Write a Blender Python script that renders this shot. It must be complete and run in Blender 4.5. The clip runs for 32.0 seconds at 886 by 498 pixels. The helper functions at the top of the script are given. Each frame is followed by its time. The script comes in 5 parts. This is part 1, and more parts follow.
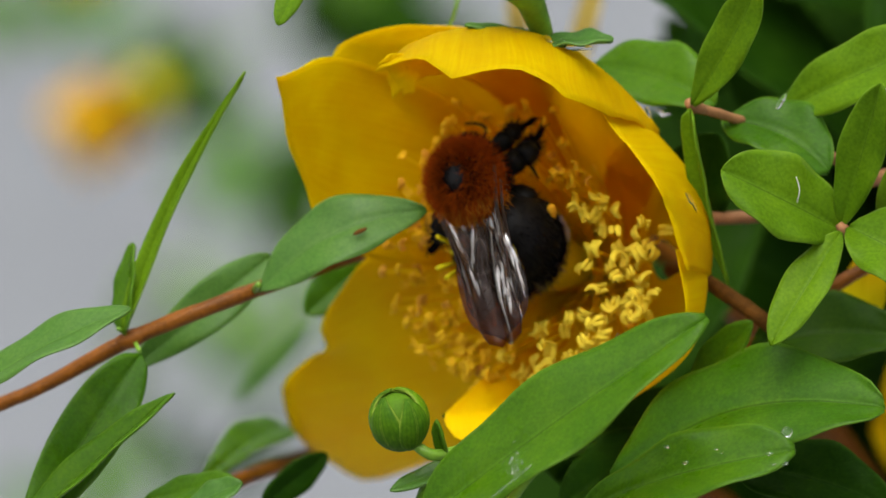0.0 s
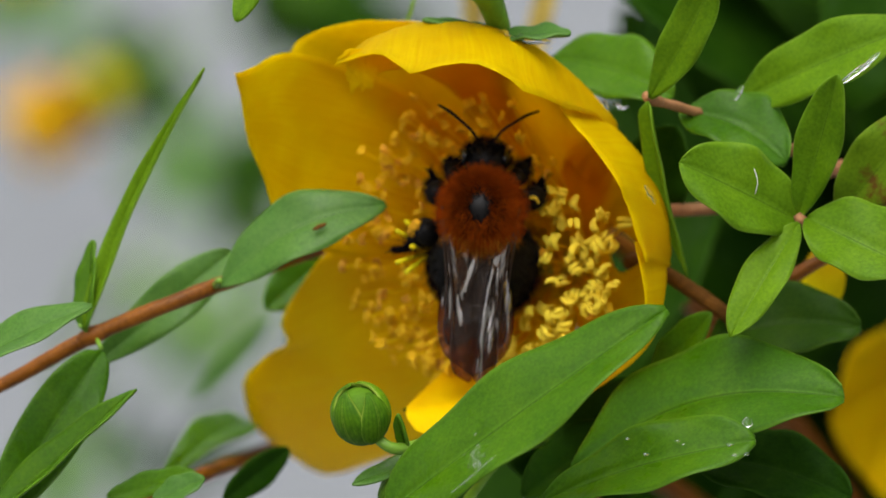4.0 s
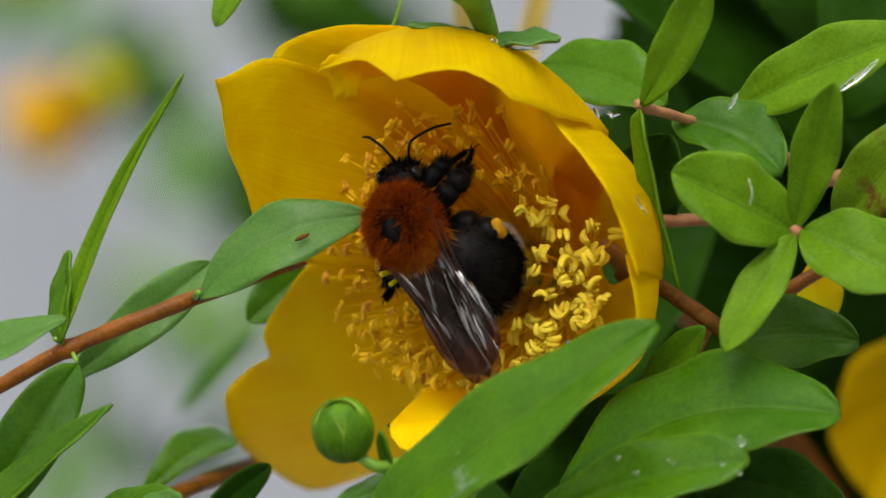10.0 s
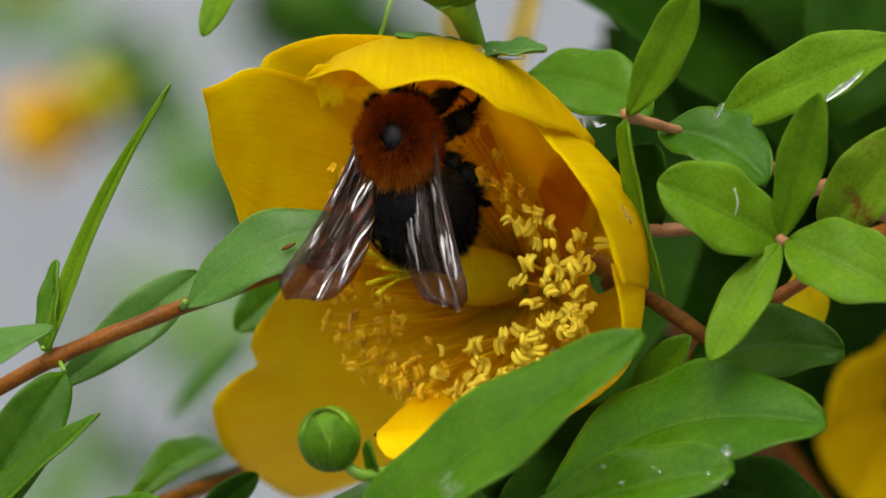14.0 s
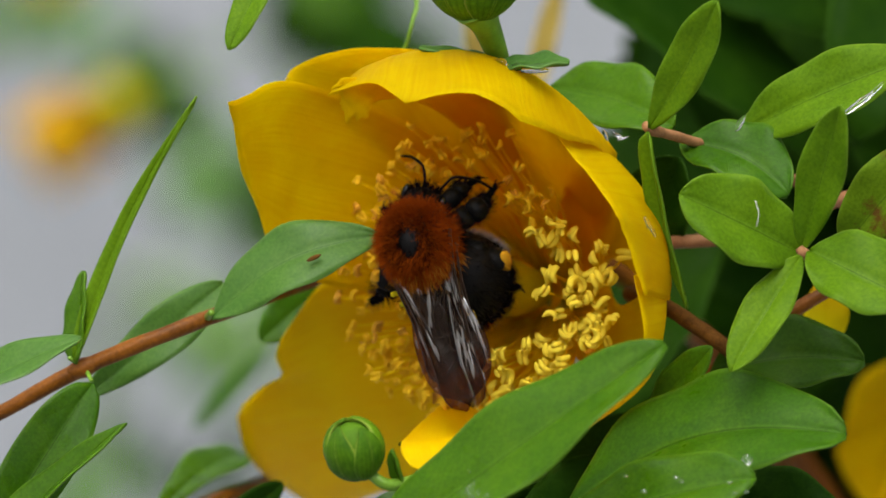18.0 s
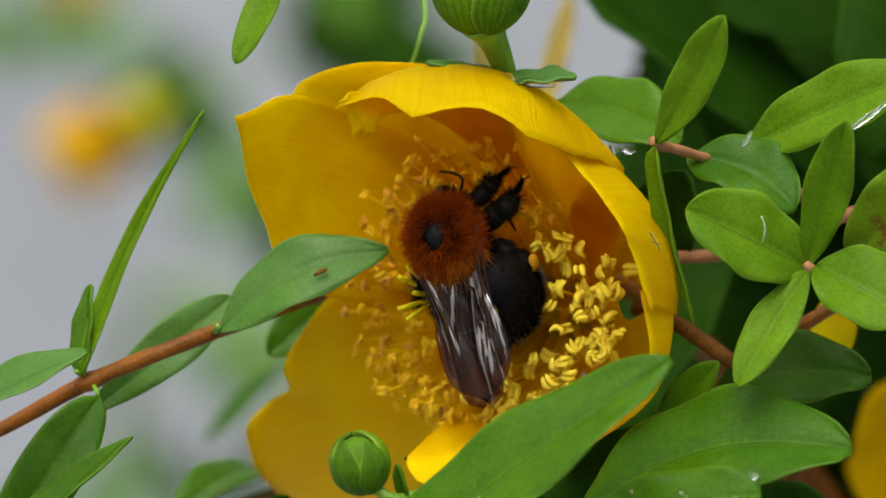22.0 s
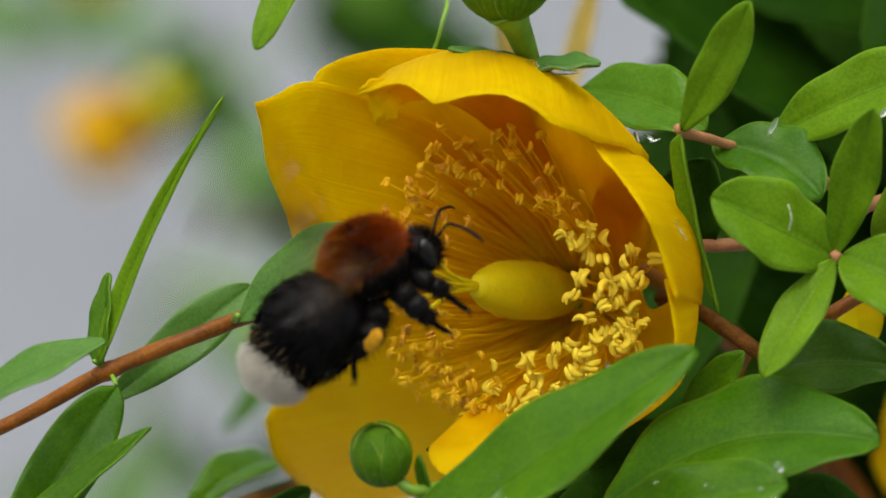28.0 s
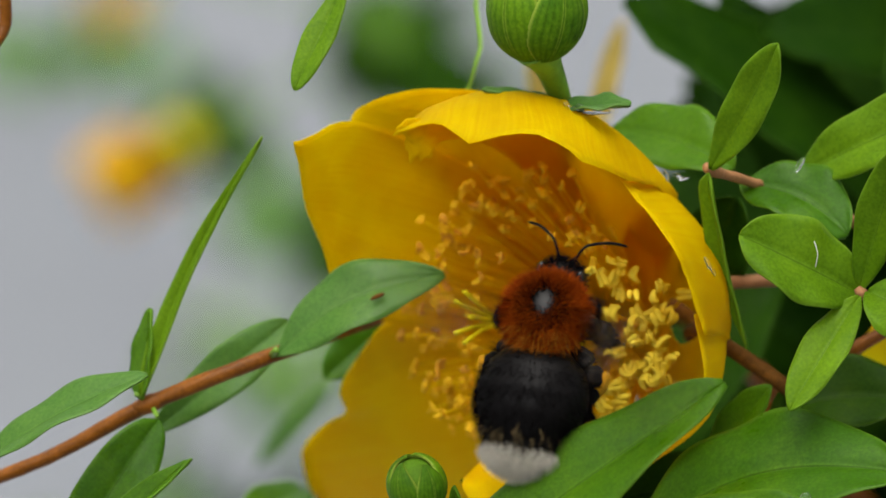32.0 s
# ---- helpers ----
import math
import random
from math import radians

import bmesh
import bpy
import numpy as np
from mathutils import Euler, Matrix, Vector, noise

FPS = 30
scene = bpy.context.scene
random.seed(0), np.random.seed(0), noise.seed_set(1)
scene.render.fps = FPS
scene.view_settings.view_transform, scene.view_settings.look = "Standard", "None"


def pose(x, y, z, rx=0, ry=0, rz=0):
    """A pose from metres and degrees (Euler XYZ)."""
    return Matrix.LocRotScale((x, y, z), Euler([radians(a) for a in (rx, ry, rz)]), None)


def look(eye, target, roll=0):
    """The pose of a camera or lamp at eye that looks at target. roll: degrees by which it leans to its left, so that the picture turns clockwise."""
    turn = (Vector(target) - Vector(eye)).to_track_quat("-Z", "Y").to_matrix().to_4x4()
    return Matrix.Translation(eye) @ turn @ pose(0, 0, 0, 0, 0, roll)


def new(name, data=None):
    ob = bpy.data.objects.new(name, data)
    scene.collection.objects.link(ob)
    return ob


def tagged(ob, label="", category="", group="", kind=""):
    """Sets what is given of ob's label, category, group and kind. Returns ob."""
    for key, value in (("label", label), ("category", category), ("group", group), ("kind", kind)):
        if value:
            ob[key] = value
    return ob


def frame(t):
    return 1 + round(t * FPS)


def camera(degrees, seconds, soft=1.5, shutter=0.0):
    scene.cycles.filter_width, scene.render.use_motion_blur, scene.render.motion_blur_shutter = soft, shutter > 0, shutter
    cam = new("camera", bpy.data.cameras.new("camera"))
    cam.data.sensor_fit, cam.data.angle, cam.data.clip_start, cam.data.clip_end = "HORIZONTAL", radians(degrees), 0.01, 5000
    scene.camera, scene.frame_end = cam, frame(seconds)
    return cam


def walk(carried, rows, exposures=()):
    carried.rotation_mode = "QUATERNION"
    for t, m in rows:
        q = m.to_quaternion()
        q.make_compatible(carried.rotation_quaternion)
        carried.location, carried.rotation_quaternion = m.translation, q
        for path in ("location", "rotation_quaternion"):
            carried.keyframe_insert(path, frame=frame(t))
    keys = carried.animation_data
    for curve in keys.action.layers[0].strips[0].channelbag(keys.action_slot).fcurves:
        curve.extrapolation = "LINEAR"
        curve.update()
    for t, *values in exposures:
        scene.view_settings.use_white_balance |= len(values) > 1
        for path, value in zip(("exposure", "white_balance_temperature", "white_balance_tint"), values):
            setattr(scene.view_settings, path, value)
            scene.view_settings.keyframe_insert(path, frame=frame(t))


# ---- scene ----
# The lens: a long close-up lens, half a metre from the blossom, tilted down.
FOV, FAR, TILT = 8.305, 0.45, radians(22)
HEART = Vector((0.0, 0.0, 0.9))
RIGHT = Vector((1, 0, 0))
UP = Vector((0, math.sin(TILT), math.cos(TILT)))
AHEAD = Vector((0, math.cos(TILT), -math.sin(TILT)))
MM = 0.001
cam = camera(FOV, 32.0, soft=1.6, shutter=0.5)
cam.data.dof.use_dof = True
cam.data.dof.focus_distance = 0.4485
cam.data.dof.aperture_fstop = 29


def V(x, y, d):
    """A place from millimetres right of, above and behind the blossom's heart."""
    return HEART + (RIGHT * x + UP * y + AHEAD * d) * MM


def D(x, y, d):
    """A direction, as in V()."""
    return (RIGHT * x + UP * y + AHEAD * d).normalized()


def eye_pose(near, pan, tip, roll, aside, above):
    """The hand-held camera: near draws it closer, pan and tip turn it (degrees right and up), aside and above shift it (mm)."""
    eye = HEART - AHEAD * (FAR / near) + (RIGHT * aside + UP * above) * MM
    ahead = AHEAD + RIGHT * math.tan(radians(pan)) + UP * math.tan(radians(tip))
    turn = ahead.to_track_quat("-Z", "Y").to_matrix().to_4x4()
    return Matrix.Translation(eye) @ turn @ pose(0, 0, 0, 0, 0, roll)


PATH = [
    (0, 0.9855, -0.290, 0.159, 0.20, -1.89, -1.40), (0.5, 0.9806, -0.331, 0.170, 0.15, -2.74, -1.56), (1, 0.9762, -0.283, 0.131, 0.11, -3.63, -1.71),
    (1.5, 0.9695, -0.015, 0.094, 0.12, -3.95, -1.67), (2, 0.9648, 0.021, 0.127, 0.08, -4.08, -1.59), (2.5, 0.9657, 0.369, 0.167, -0.02, -4.11, -1.56),
    (4.5, 0.9855, 0.104, 0.076, -0.06, -2.31, -1.19), (5, 0.9862, 0.164, 0.142, 0.13, -2.12, -1.12), (5.5, 0.9891, 0.196, 0.147, 0.08, -1.37, -0.84),
    (6, 0.9910, 0.288, 0.167, 0.13, -0.56, -0.51), (6.5, 0.9897, 0.304, 0.232, 0.02, -0.12, -0.22), (7, 0.9876, 0.234, 0.127, 0.04, 0.14, -0.02),
    (7.5, 0.9873, 0.156, -0.106, -0.07, 0.17, -0.07), (8, 0.9904, 0.025, -0.103, -0.01, 0.14, -0.16), (8.5, 0.9938, 0.014, -0.016, -0.06, 0.10, -0.10),
    (9, 1.0000, -0.000, 0.000, 0.00, 0.00, 0.00), (9.5, 1.0064, 0.026, -0.027, -0.10, -0.25, -0.00), (10, 1.0107, 0.044, 0.039, -0.03, -0.47, -0.02),
    (10.5, 1.0120, 0.157, 0.088, -0.11, -0.42, -0.10), (11, 1.0100, 0.236, 0.197, -0.07, -0.29, -0.16), (11.5, 1.0083, 0.133, 0.188, 0.01, -0.18, -0.07),
    (12, 1.0063, 0.039, 0.111, -0.02, -0.04, 0.03), (12.5, 1.0041, -0.118, 0.028, -0.16, 0.18, -0.00), (13, 1.0043, -0.073, -0.023, -0.02, 0.38, -0.03),
    (13.5, 1.0062, -0.040, -0.009, 0.03, 0.46, 0.04), (14, 1.0085, 0.048, 0.108, -0.01, 0.49, 0.12), (14.5, 1.0094, -0.083, 0.237, -0.20, 0.50, 0.14),
    (16.5, 1.0056, -0.031, 0.193, -0.09, 0.00, 0.57), (17, 1.0033, -0.022, 0.128, -0.12, 0.00, 0.57), (17.5, 1.0017, -0.072, 0.116, -0.09, 0.00, 0.56),
    (18, 0.9990, -0.118, 0.163, -0.06, 0.04, 0.53), (18.5, 0.9998, -0.140, 0.147, -0.01, 0.19, 0.39), (19, 1.0009, -0.222, 0.053, 0.05, 0.49, 0.25),
    (19.5, 1.0034, -0.039, 0.038, -0.03, 1.17, 0.22), (20, 1.0053, -0.083, 0.116, -0.06, 1.88, 0.24), (20.5, 1.0054, -0.211, 0.232, -0.17, 2.29, 0.36),
    (21, 1.0046, -0.300, 0.286, -0.18, 2.50, 0.50), (21.5, 1.0015, -0.395, 0.321, -0.20, 2.33, 0.64), (22, 0.9991, -0.439, 0.271, -0.06, 2.07, 0.74),
    (22.5, 0.9970, -0.263, 0.223, -0.13, 1.85, 0.71), (23, 0.9955, -0.252, 0.166, -0.16, 1.69, 0.65), (23.5, 0.9959, -0.171, 0.241, -0.23, 1.71, 0.64),
    (24, 0.9958, -0.165, 0.288, -0.29, 1.79, 0.61), (24.5, 1.0005, -0.290, 0.118, -0.34, 1.89, 0.53), (25, 1.0036, -0.458, 0.036, -0.28, 1.89, 0.52),
    (25.5, 1.0042, -0.458, 0.343, -0.37, 1.79, 0.62), (27.5, 1.0087, -0.463, 0.190, -0.10, 1.88, 0.88), (28, 1.0110, -0.603, 0.132, -0.07, 1.68, 1.00),
    (28.5, 1.0095, -0.611, 0.299, -0.00, 1.27, 1.16), (29, 1.0065, -0.650, 0.246, -0.09, 0.69, 1.24), (29.5, 1.0049, -0.639, 0.119, -0.31, -0.04, 1.05),
    (30, 1.0010, -0.614, 0.261, -0.27, -0.56, 0.77), (30.5, 0.9955, -0.479, 0.417, -0.34, -0.73, 0.64), (31, 0.9933, -0.641, 0.412, -0.15, -0.75, 0.59),
    (31.5, 0.9897, -0.682, 0.441, -0.30, -0.46, 0.60), (32, 0.9874, -0.678, 0.512, -0.06, -0.16, 0.63),
]
walk(cam, [(t, eye_pose(*row)) for t, *row in PATH])

# ---- light: an overcast sky over a garden path ----
world = bpy.data.worlds.new("overcast_sky")
scene.world = world
world.use_nodes = True
sky = world.node_tree.nodes.new("ShaderNodeTexSky")
sky.sky_type, sky.sun_disc = "NISHITA", False
sky.sun_elevation, sky.sun_rotation = radians(60), radians(200)
sky.air_density, sky.dust_density = 1.0, 4.0
cloud = world.node_tree.nodes.new("ShaderNodeHueSaturation")
cloud.inputs["Saturation"].default_value = 0.22
world.node_tree.links.new(sky.outputs[0], cloud.inputs["Color"])
world.node_tree.links.new(cloud.outputs[0], world.node_tree.nodes["Background"].inputs[0])
world.node_tree.nodes["Background"].inputs[1].default_value = 0.107
sun = new("sun", bpy.data.lights.new("sun", "SUN"))
sun.data.energy, sun.data.angle, sun.data.color = 1.5, radians(50), (1.0, 0.96, 0.87)
sun.matrix_world = look((0.0, 0.1, 3.0), (0, 0, 0))
scene.view_settings.exposure = 0.93


# ---- materials ----
def material(name):
    m = bpy.data.materials.new(name)
    m.use_nodes = True
    n = m.node_tree.nodes
    return m, n, m.node_tree.links, n["Principled BSDF"]


def ramp(n, stops):
    r = n.new("ShaderNodeValToRGB")
    e = r.color_ramp.elements
    while len(e) < len(stops):
        e.new(0.5)
    for k, (p, c) in enumerate(stops):
        e[k].position, e[k].color = p, (*c, 1)
    return r


def noise_tex(n, l, scale, detail=4, rough=0.55, coords="Object"):
    tc, t = n.new("ShaderNodeTexCoord"), n.new("ShaderNodeTexNoise")
    t.inputs["Scale"].default_value, t.inputs["Detail"].default_value, t.inputs["Roughness"].default_value = scale, detail, rough
    l.new(tc.outputs[coords], t.inputs["Vector"])
    return t


def maths(n, l, op, a, b=0.0):
    m = n.new("ShaderNodeMath")
    m.operation = op
    for k, v in enumerate((a, b)):
        if isinstance(v, (int, float)):
            m.inputs[k].default_value = v
        else:
            l.new(v, m.inputs[k])
    return m.outputs[0]


def mixed(n, l, fac, a, b, blend="MIX"):
    m = n.new("ShaderNodeMix")
    m.data_type, m.blend_type = "RGBA", blend
    for k, v in ((0, fac), (6, a), (7, b)):
        if isinstance(v, (int, float)):
            m.inputs[k].default_value = v
        elif isinstance(v, tuple):
            m.inputs[k].default_value = (*v, 1)
        else:
            l.new(v, m.inputs[k])
    return m.outputs[2]


def bump(n, l, b, height, strength, distance):
    k = n.new("ShaderNodeBump")
    k.inputs["Strength"].default_value, k.inputs["Distance"].default_value = strength, distance
    l.new(height, k.inputs["Height"])
    l.new(k.outputs[0], b.inputs["Normal"])


def thin(m, n, l, b, colour, share):
    """Lets light through a thin sheet."""
    tr, mix = n.new("ShaderNodeBsdfTranslucent"), n.new("ShaderNodeMixShader")
    if isinstance(colour, tuple):
        tr.inputs[0].default_value = (*colour, 1)
    else:
        l.new(colour, tr.inputs[0])
    mix.inputs[0].default_value = share
    l.new(b.outputs[0], mix.inputs[1])
    l.new(tr.outputs[0], mix.inputs[2])
    l.new(mix.outputs[0], n["Material Output"].inputs[0])


def leaf_material(name, dark, light, vein, rough, brown=0.0, share=0.32, lines=0, gloss=0.1):
    m, n, l, b = material(name)
    uv, sep = n.new("ShaderNodeUVMap"), n.new("ShaderNodeSeparateXYZ")
    l.new(uv.outputs[0], sep.inputs[0])
    u, v = sep.outputs[0], sep.outputs[1]
    off = maths(n, l, "ABSOLUTE", maths(n, l, "SUBTRACT", v, 0.5))
    big, fine = noise_tex(n, l, 260, 3), noise_tex(n, l, 3800, 3)
    info = n.new("ShaderNodeObjectInfo")
    tone = ramp(n, [(0.36, dark), (0.64, light)])
    mid = noise_tex(n, l, 1300, 5, 0.7)
    mottle = maths(n, l, "ADD", maths(n, l, "MULTIPLY", big.outputs[0], 0.55), maths(n, l, "MULTIPLY", mid.outputs[0], 0.45))
    shade = maths(n, l, "ADD", mottle, maths(n, l, "MULTIPLY", maths(n, l, "SUBTRACT", info.outputs["Random"], 0.5), 0.25))
    l.new(shade, tone.inputs[0])
    # side veins run forward from the midrib
    slant = maths(n, l, "SUBTRACT", u, maths(n, l, "MULTIPLY", off, 0.55))
    wob = maths(n, l, "MULTIPLY", big.outputs[0], 0.10)
    wave = maths(n, l, "PINGPONG", maths(n, l, "ADD", slant, wob), 0.065)
    side = ramp(n, [(0.0, (1, 1, 1)), (0.006, (0.0, 0.0, 0.0))])
    l.new(wave, side.inputs[0])
    rib = ramp(n, [(0.0, (0, 0, 0)), (0.008, (0.1, 0.1, 0.1)), (0.014, (0.8, 0.8, 0.8)), (0.034, (0, 0, 0))])
    # shade in the midrib's crease is put into the colour as a dark line
    groove_shade = ramp(n, [(0.0, (0.62, 0.66, 0.6)), (0.007, (0.75, 0.78, 0.75)), (0.014, (1, 1, 1))])
    l.new(off, groove_shade.inputs[0])
    l.new(off, rib.inputs[0])
    colour = mixed(n, l, maths(n, l, "MULTIPLY", side.outputs[0], 0.045), tone.outputs[0], vein)
    colour = mixed(n, l, maths(n, l, "MULTIPLY", rib.outputs[0], 0.40), colour, vein)
    colour = mixed(n, l, 1.0, colour, groove_shade.outputs[0], "MULTIPLY")
    grain = ramp(n, [(0.35, (0.82, 0.85, 0.8)), (0.65, (1.12, 1.1, 1.1))])
    l.new(fine.outputs[0], grain.inputs[0])
    colour = mixed(n, l, 1.0, colour, grain.outputs[0], "MULTIPLY")
    if lines:
        stripe = maths(n, l, "PINGPONG", maths(n, l, "MULTIPLY", v, lines), 1.0)
        dark_line = ramp(n, [(0.1, (0.78, 0.83, 0.74)), (0.6, (1.06, 1.05, 1.06))])
        l.new(stripe, dark_line.inputs[0])
        colour = mixed(n, l, 1.0, colour, dark_line.outputs[0], "MULTIPLY")
    edge = ramp(n, [(0.462, (0, 0, 0)), (0.495, (0.5, 0.5, 0.5))]) if not lines else ramp(n, [(0.435, (0, 0, 0)), (0.475, (0.55, 0.55, 0.55))])
    l.new(off, edge.inputs[0])
    colour = mixed(n, l, edge.outputs[0], colour, vein)
    if brown:
        spots = noise_tex(n, l, 420, 5, 0.7)
        rust = ramp(n, [(0.66 - 0.1 * brown, (0, 0, 0)), (0.78 - 0.1 * brown, (1, 1, 1))])
        l.new(spots.outputs[0], rust.inputs[0])
        colour = mixed(n, l, maths(n, l, "MULTIPLY", rust.outputs[0], 0.85), colour, (0.13, 0.035, 0.012))
    l.new(colour, b.inputs["Base Color"])
    film = noise_tex(n, l, 330, 4, 0.6)
    wet = ramp(n, [(0.42, (rough + 0.1,) * 3), (0.66, (rough - 0.16,) * 3)])
    l.new(film.outputs[0], wet.inputs[0])
    l.new(wet.outputs[0], b.inputs["Roughness"])
    b.inputs["Specular IOR Level"].default_value = gloss
    bump(n, l, b, maths(n, l, "ADD", maths(n, l, "MULTIPLY", fine.outputs[0], 0.5), maths(n, l, "MULTIPLY", side.outputs[0], -0.3)), 0.5, 0.00008)
    thin(m, n, l, b, colour, share)
    return m


LEAF = leaf_material("leaf_green", (0.046, 0.142, 0.003), (0.082, 0.200, 0.004), (0.14, 0.29, 0.02), 0.40, gloss=0.17)
LEAF_YOUNG = leaf_material("leaf_young", (0.100, 0.215, 0.005), (0.145, 0.280, 0.007), (0.20, 0.36, 0.03), 0.45)
# shade inside the shrub is put into these two darker leaf greens
LEAF_SHADED = leaf_material("leaf_shaded", (0.010, 0.038, 0.0015), (0.020, 0.060, 0.0025), (0.045, 0.11, 0.012), 0.5, share=0.12, gloss=0.03)
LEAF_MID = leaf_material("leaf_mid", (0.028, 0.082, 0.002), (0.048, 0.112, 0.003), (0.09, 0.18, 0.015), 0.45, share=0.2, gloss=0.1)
LEAF_PALE = leaf_material("leaf_pale", (0.070, 0.19, 0.022), (0.105, 0.24, 0.032), (0.19, 0.35, 0.08), 0.44, gloss=0.3)
LEAF_RUSTY = leaf_material("leaf_rusty", (0.10, 0.20, 0.005), (0.14, 0.25, 0.008), (0.20, 0.34, 0.03), 0.45, 1.0)


def petal_material(name, deep, bright, share):
    m, n, l, b = material(name)
    uv, sep = n.new("ShaderNodeUVMap"), n.new("ShaderNodeSeparateXYZ")
    l.new(uv.outputs[0], sep.inputs[0])
    big = noise_tex(n, l, 190, 4)
    fan = n.new("ShaderNodeTexNoise")
    fan.inputs["Scale"].default_value, fan.inputs["Detail"].default_value = 1.0, 4
    vec = n.new("ShaderNodeCombineXYZ")
    l.new(maths(n, l, "MULTIPLY", sep.outputs[0], 3.0), vec.inputs[0])
    l.new(maths(n, l, "MULTIPLY", sep.outputs[1], 75.0), vec.inputs[1])
    l.new(vec.outputs[0], fan.inputs["Vector"])
    tone = ramp(n, [(0.36, deep), (0.64, bright)])
    l.new(maths(n, l, "ADD", maths(n, l, "MULTIPLY", big.outputs[0], 0.6), maths(n, l, "MULTIPLY", fan.outputs[0], 0.4)), tone.inputs[0])
    # warm glow inside the cup, put into the colour as deeper gold at the base
    cup_glow = ramp(n, [(0.18, (1.0, 0.80, 0.55)), (0.72, (1, 1, 1))])
    l.new(sep.outputs[0], cup_glow.inputs[0])
    hue = mixed(n, l, 1.0, tone.outputs[0], cup_glow.outputs[0], "MULTIPLY")
    l.new(hue, b.inputs["Base Color"])
    b.inputs["Roughness"].default_value = 0.45
    b.inputs["Specular IOR Level"].default_value = 0.05
    fine = noise_tex(n, l, 2500, 3)
    crease = noise_tex(n, l, 420, 6, 0.7)
    bump(n, l, b, maths(n, l, "ADD", maths(n, l, "ADD", fan.outputs[0], maths(n, l, "MULTIPLY", fine.outputs[0], 0.35)), maths(n, l, "MULTIPLY", crease.outputs[0], 1.4)), 0.5, 0.00030)
    thin(m, n, l, b, hue, share)
    return m


PETAL = petal_material("petal_yellow", (0.81, 0.565, 0.0003), (0.91, 0.735, 0.0008), 0.66)
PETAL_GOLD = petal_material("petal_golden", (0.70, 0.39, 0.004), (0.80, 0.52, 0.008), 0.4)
PETAL_LIME = petal_material("petal_green_yellow", (0.70, 0.58, 0.002), (0.80, 0.72, 0.004), 0.5)
# glow on the lobe and shade on other petals are put into this material
PETAL_DEEP = petal_material("petal_orange_yellow", (0.88, 0.57, 0.0003), (0.93, 0.70, 0.0008), 0.30)


def plain(name, colour, rough=0.5, spec=0.4, scale=900, vary=0.25, metal=0.0, strength=0.3, share=0.0):
    """A surface of one colour with grain at two scales."""
    m, n, l, b = material(name)
    a, c = noise_tex(n, l, scale, 4), noise_tex(n, l, scale * 7, 2)
    lo = tuple(v * (1 - vary) for v in colour)
    hi = tuple(min(1, v * (1 + vary)) for v in colour)
    t = ramp(n, [(0.3, lo), (0.7, hi)])
    l.new(maths(n, l, "ADD", maths(n, l, "MULTIPLY", a.outputs[0], 0.65), maths(n, l, "MULTIPLY", c.outputs[0], 0.35)), t.inputs[0])
    l.new(t.outputs[0], b.inputs["Base Color"])
    b.inputs["Roughness"].default_value, b.inputs["Specular IOR Level"].default_value, b.inputs["Metallic"].default_value = rough, spec, metal
    bump(n, l, b, c.outputs[0], strength, 0.00008)
    if share:
        thin(m, n, l, b, t.outputs[0], share)
    return m


BARK = plain("stem_bark", (0.18, 0.060, 0.006), 0.4, 0.16, 500, 0.55, strength=0.7)
BARK_PINK = plain("stem_pink", (0.36, 0.17, 0.075), 0.5, 0.15, 700, 0.35)
BARK_OLD = plain("stem_old", (0.13, 0.054, 0.010), 0.7, 0.06, 900, 0.6, strength=0.7)
STALK = plain("stalk_green", (0.15, 0.30, 0.02), 0.45, 0.4, 500, 0.25)
SEPAL = leaf_material("bud_sepal", (0.042, 0.120, 0.003), (0.115, 0.235, 0.006), (0.30, 0.38, 0.05), 0.55, share=0.1, lines=18)
BUD = plain("bud_green", (0.07, 0.16, 0.006), 0.6, 0.1, 600, 0.35)
OVARY = plain("ovary_yellow_green", (0.76, 0.66, 0.008), 0.45, 0.15, 500, 0.12, share=0.3)
STRAW = plain("petal_withered", (0.58, 0.43, 0.10), 0.7, 0.1, 400, 0.3)
FILAMENT = plain("filament_yellow", (0.98, 0.76, 0.015), 0.5, 0.02, 600, 0.04, share=0.65)
ANTHER = plain("anther_yellow", (0.97, 0.72, 0.055), 0.6, 0.1, 1600, 0.12, strength=0.6, share=0.15)
ANTHER_DULL = plain("anther_golden", (0.90, 0.55, 0.02), 0.6, 0.05, 1600, 0.15, strength=0.5, share=0.2)
ANTHER_OLD = plain("anther_orange", (0.72, 0.36, 0.02), 0.6, 0.3, 1600, 0.4, strength=0.6)
CHITIN = plain("chitin_black", (0.006, 0.0055, 0.0055), 0.45, 0.08, 900, 0.4)
SHINE = plain("chitin_polished", (0.006, 0.0055, 0.0055), 0.28, 0.16, 900, 0.4, strength=0.1)
FUR_ORANGE = plain("fur_orange_tips", (0.33, 0.12, 0.012), 0.9, 0.05, 500, 0.3)
VEIN = plain("wing_vein", (0.022, 0.010, 0.005), 0.35, 0.4, 900, 0.3)
EYE = plain("eye_black", (0.006, 0.006, 0.006), 0.22, 0.4, 900, 0.3)
FUR_DARK = plain("fur_dark_brown", (0.045, 0.011, 0.002), 0.95, 0.01, 500, 0.4)
FUR_RED = plain("fur_red_brown", (0.25, 0.044, 0.003), 0.95, 0.01, 500, 0.35)
FUR_BLACK = plain("fur_black", (0.005, 0.0045, 0.0045), 0.95, 0.01, 500, 0.4)
FUR_WHITE = plain("fur_white", (0.55, 0.52, 0.44), 0.8, 0.2, 500, 0.2)
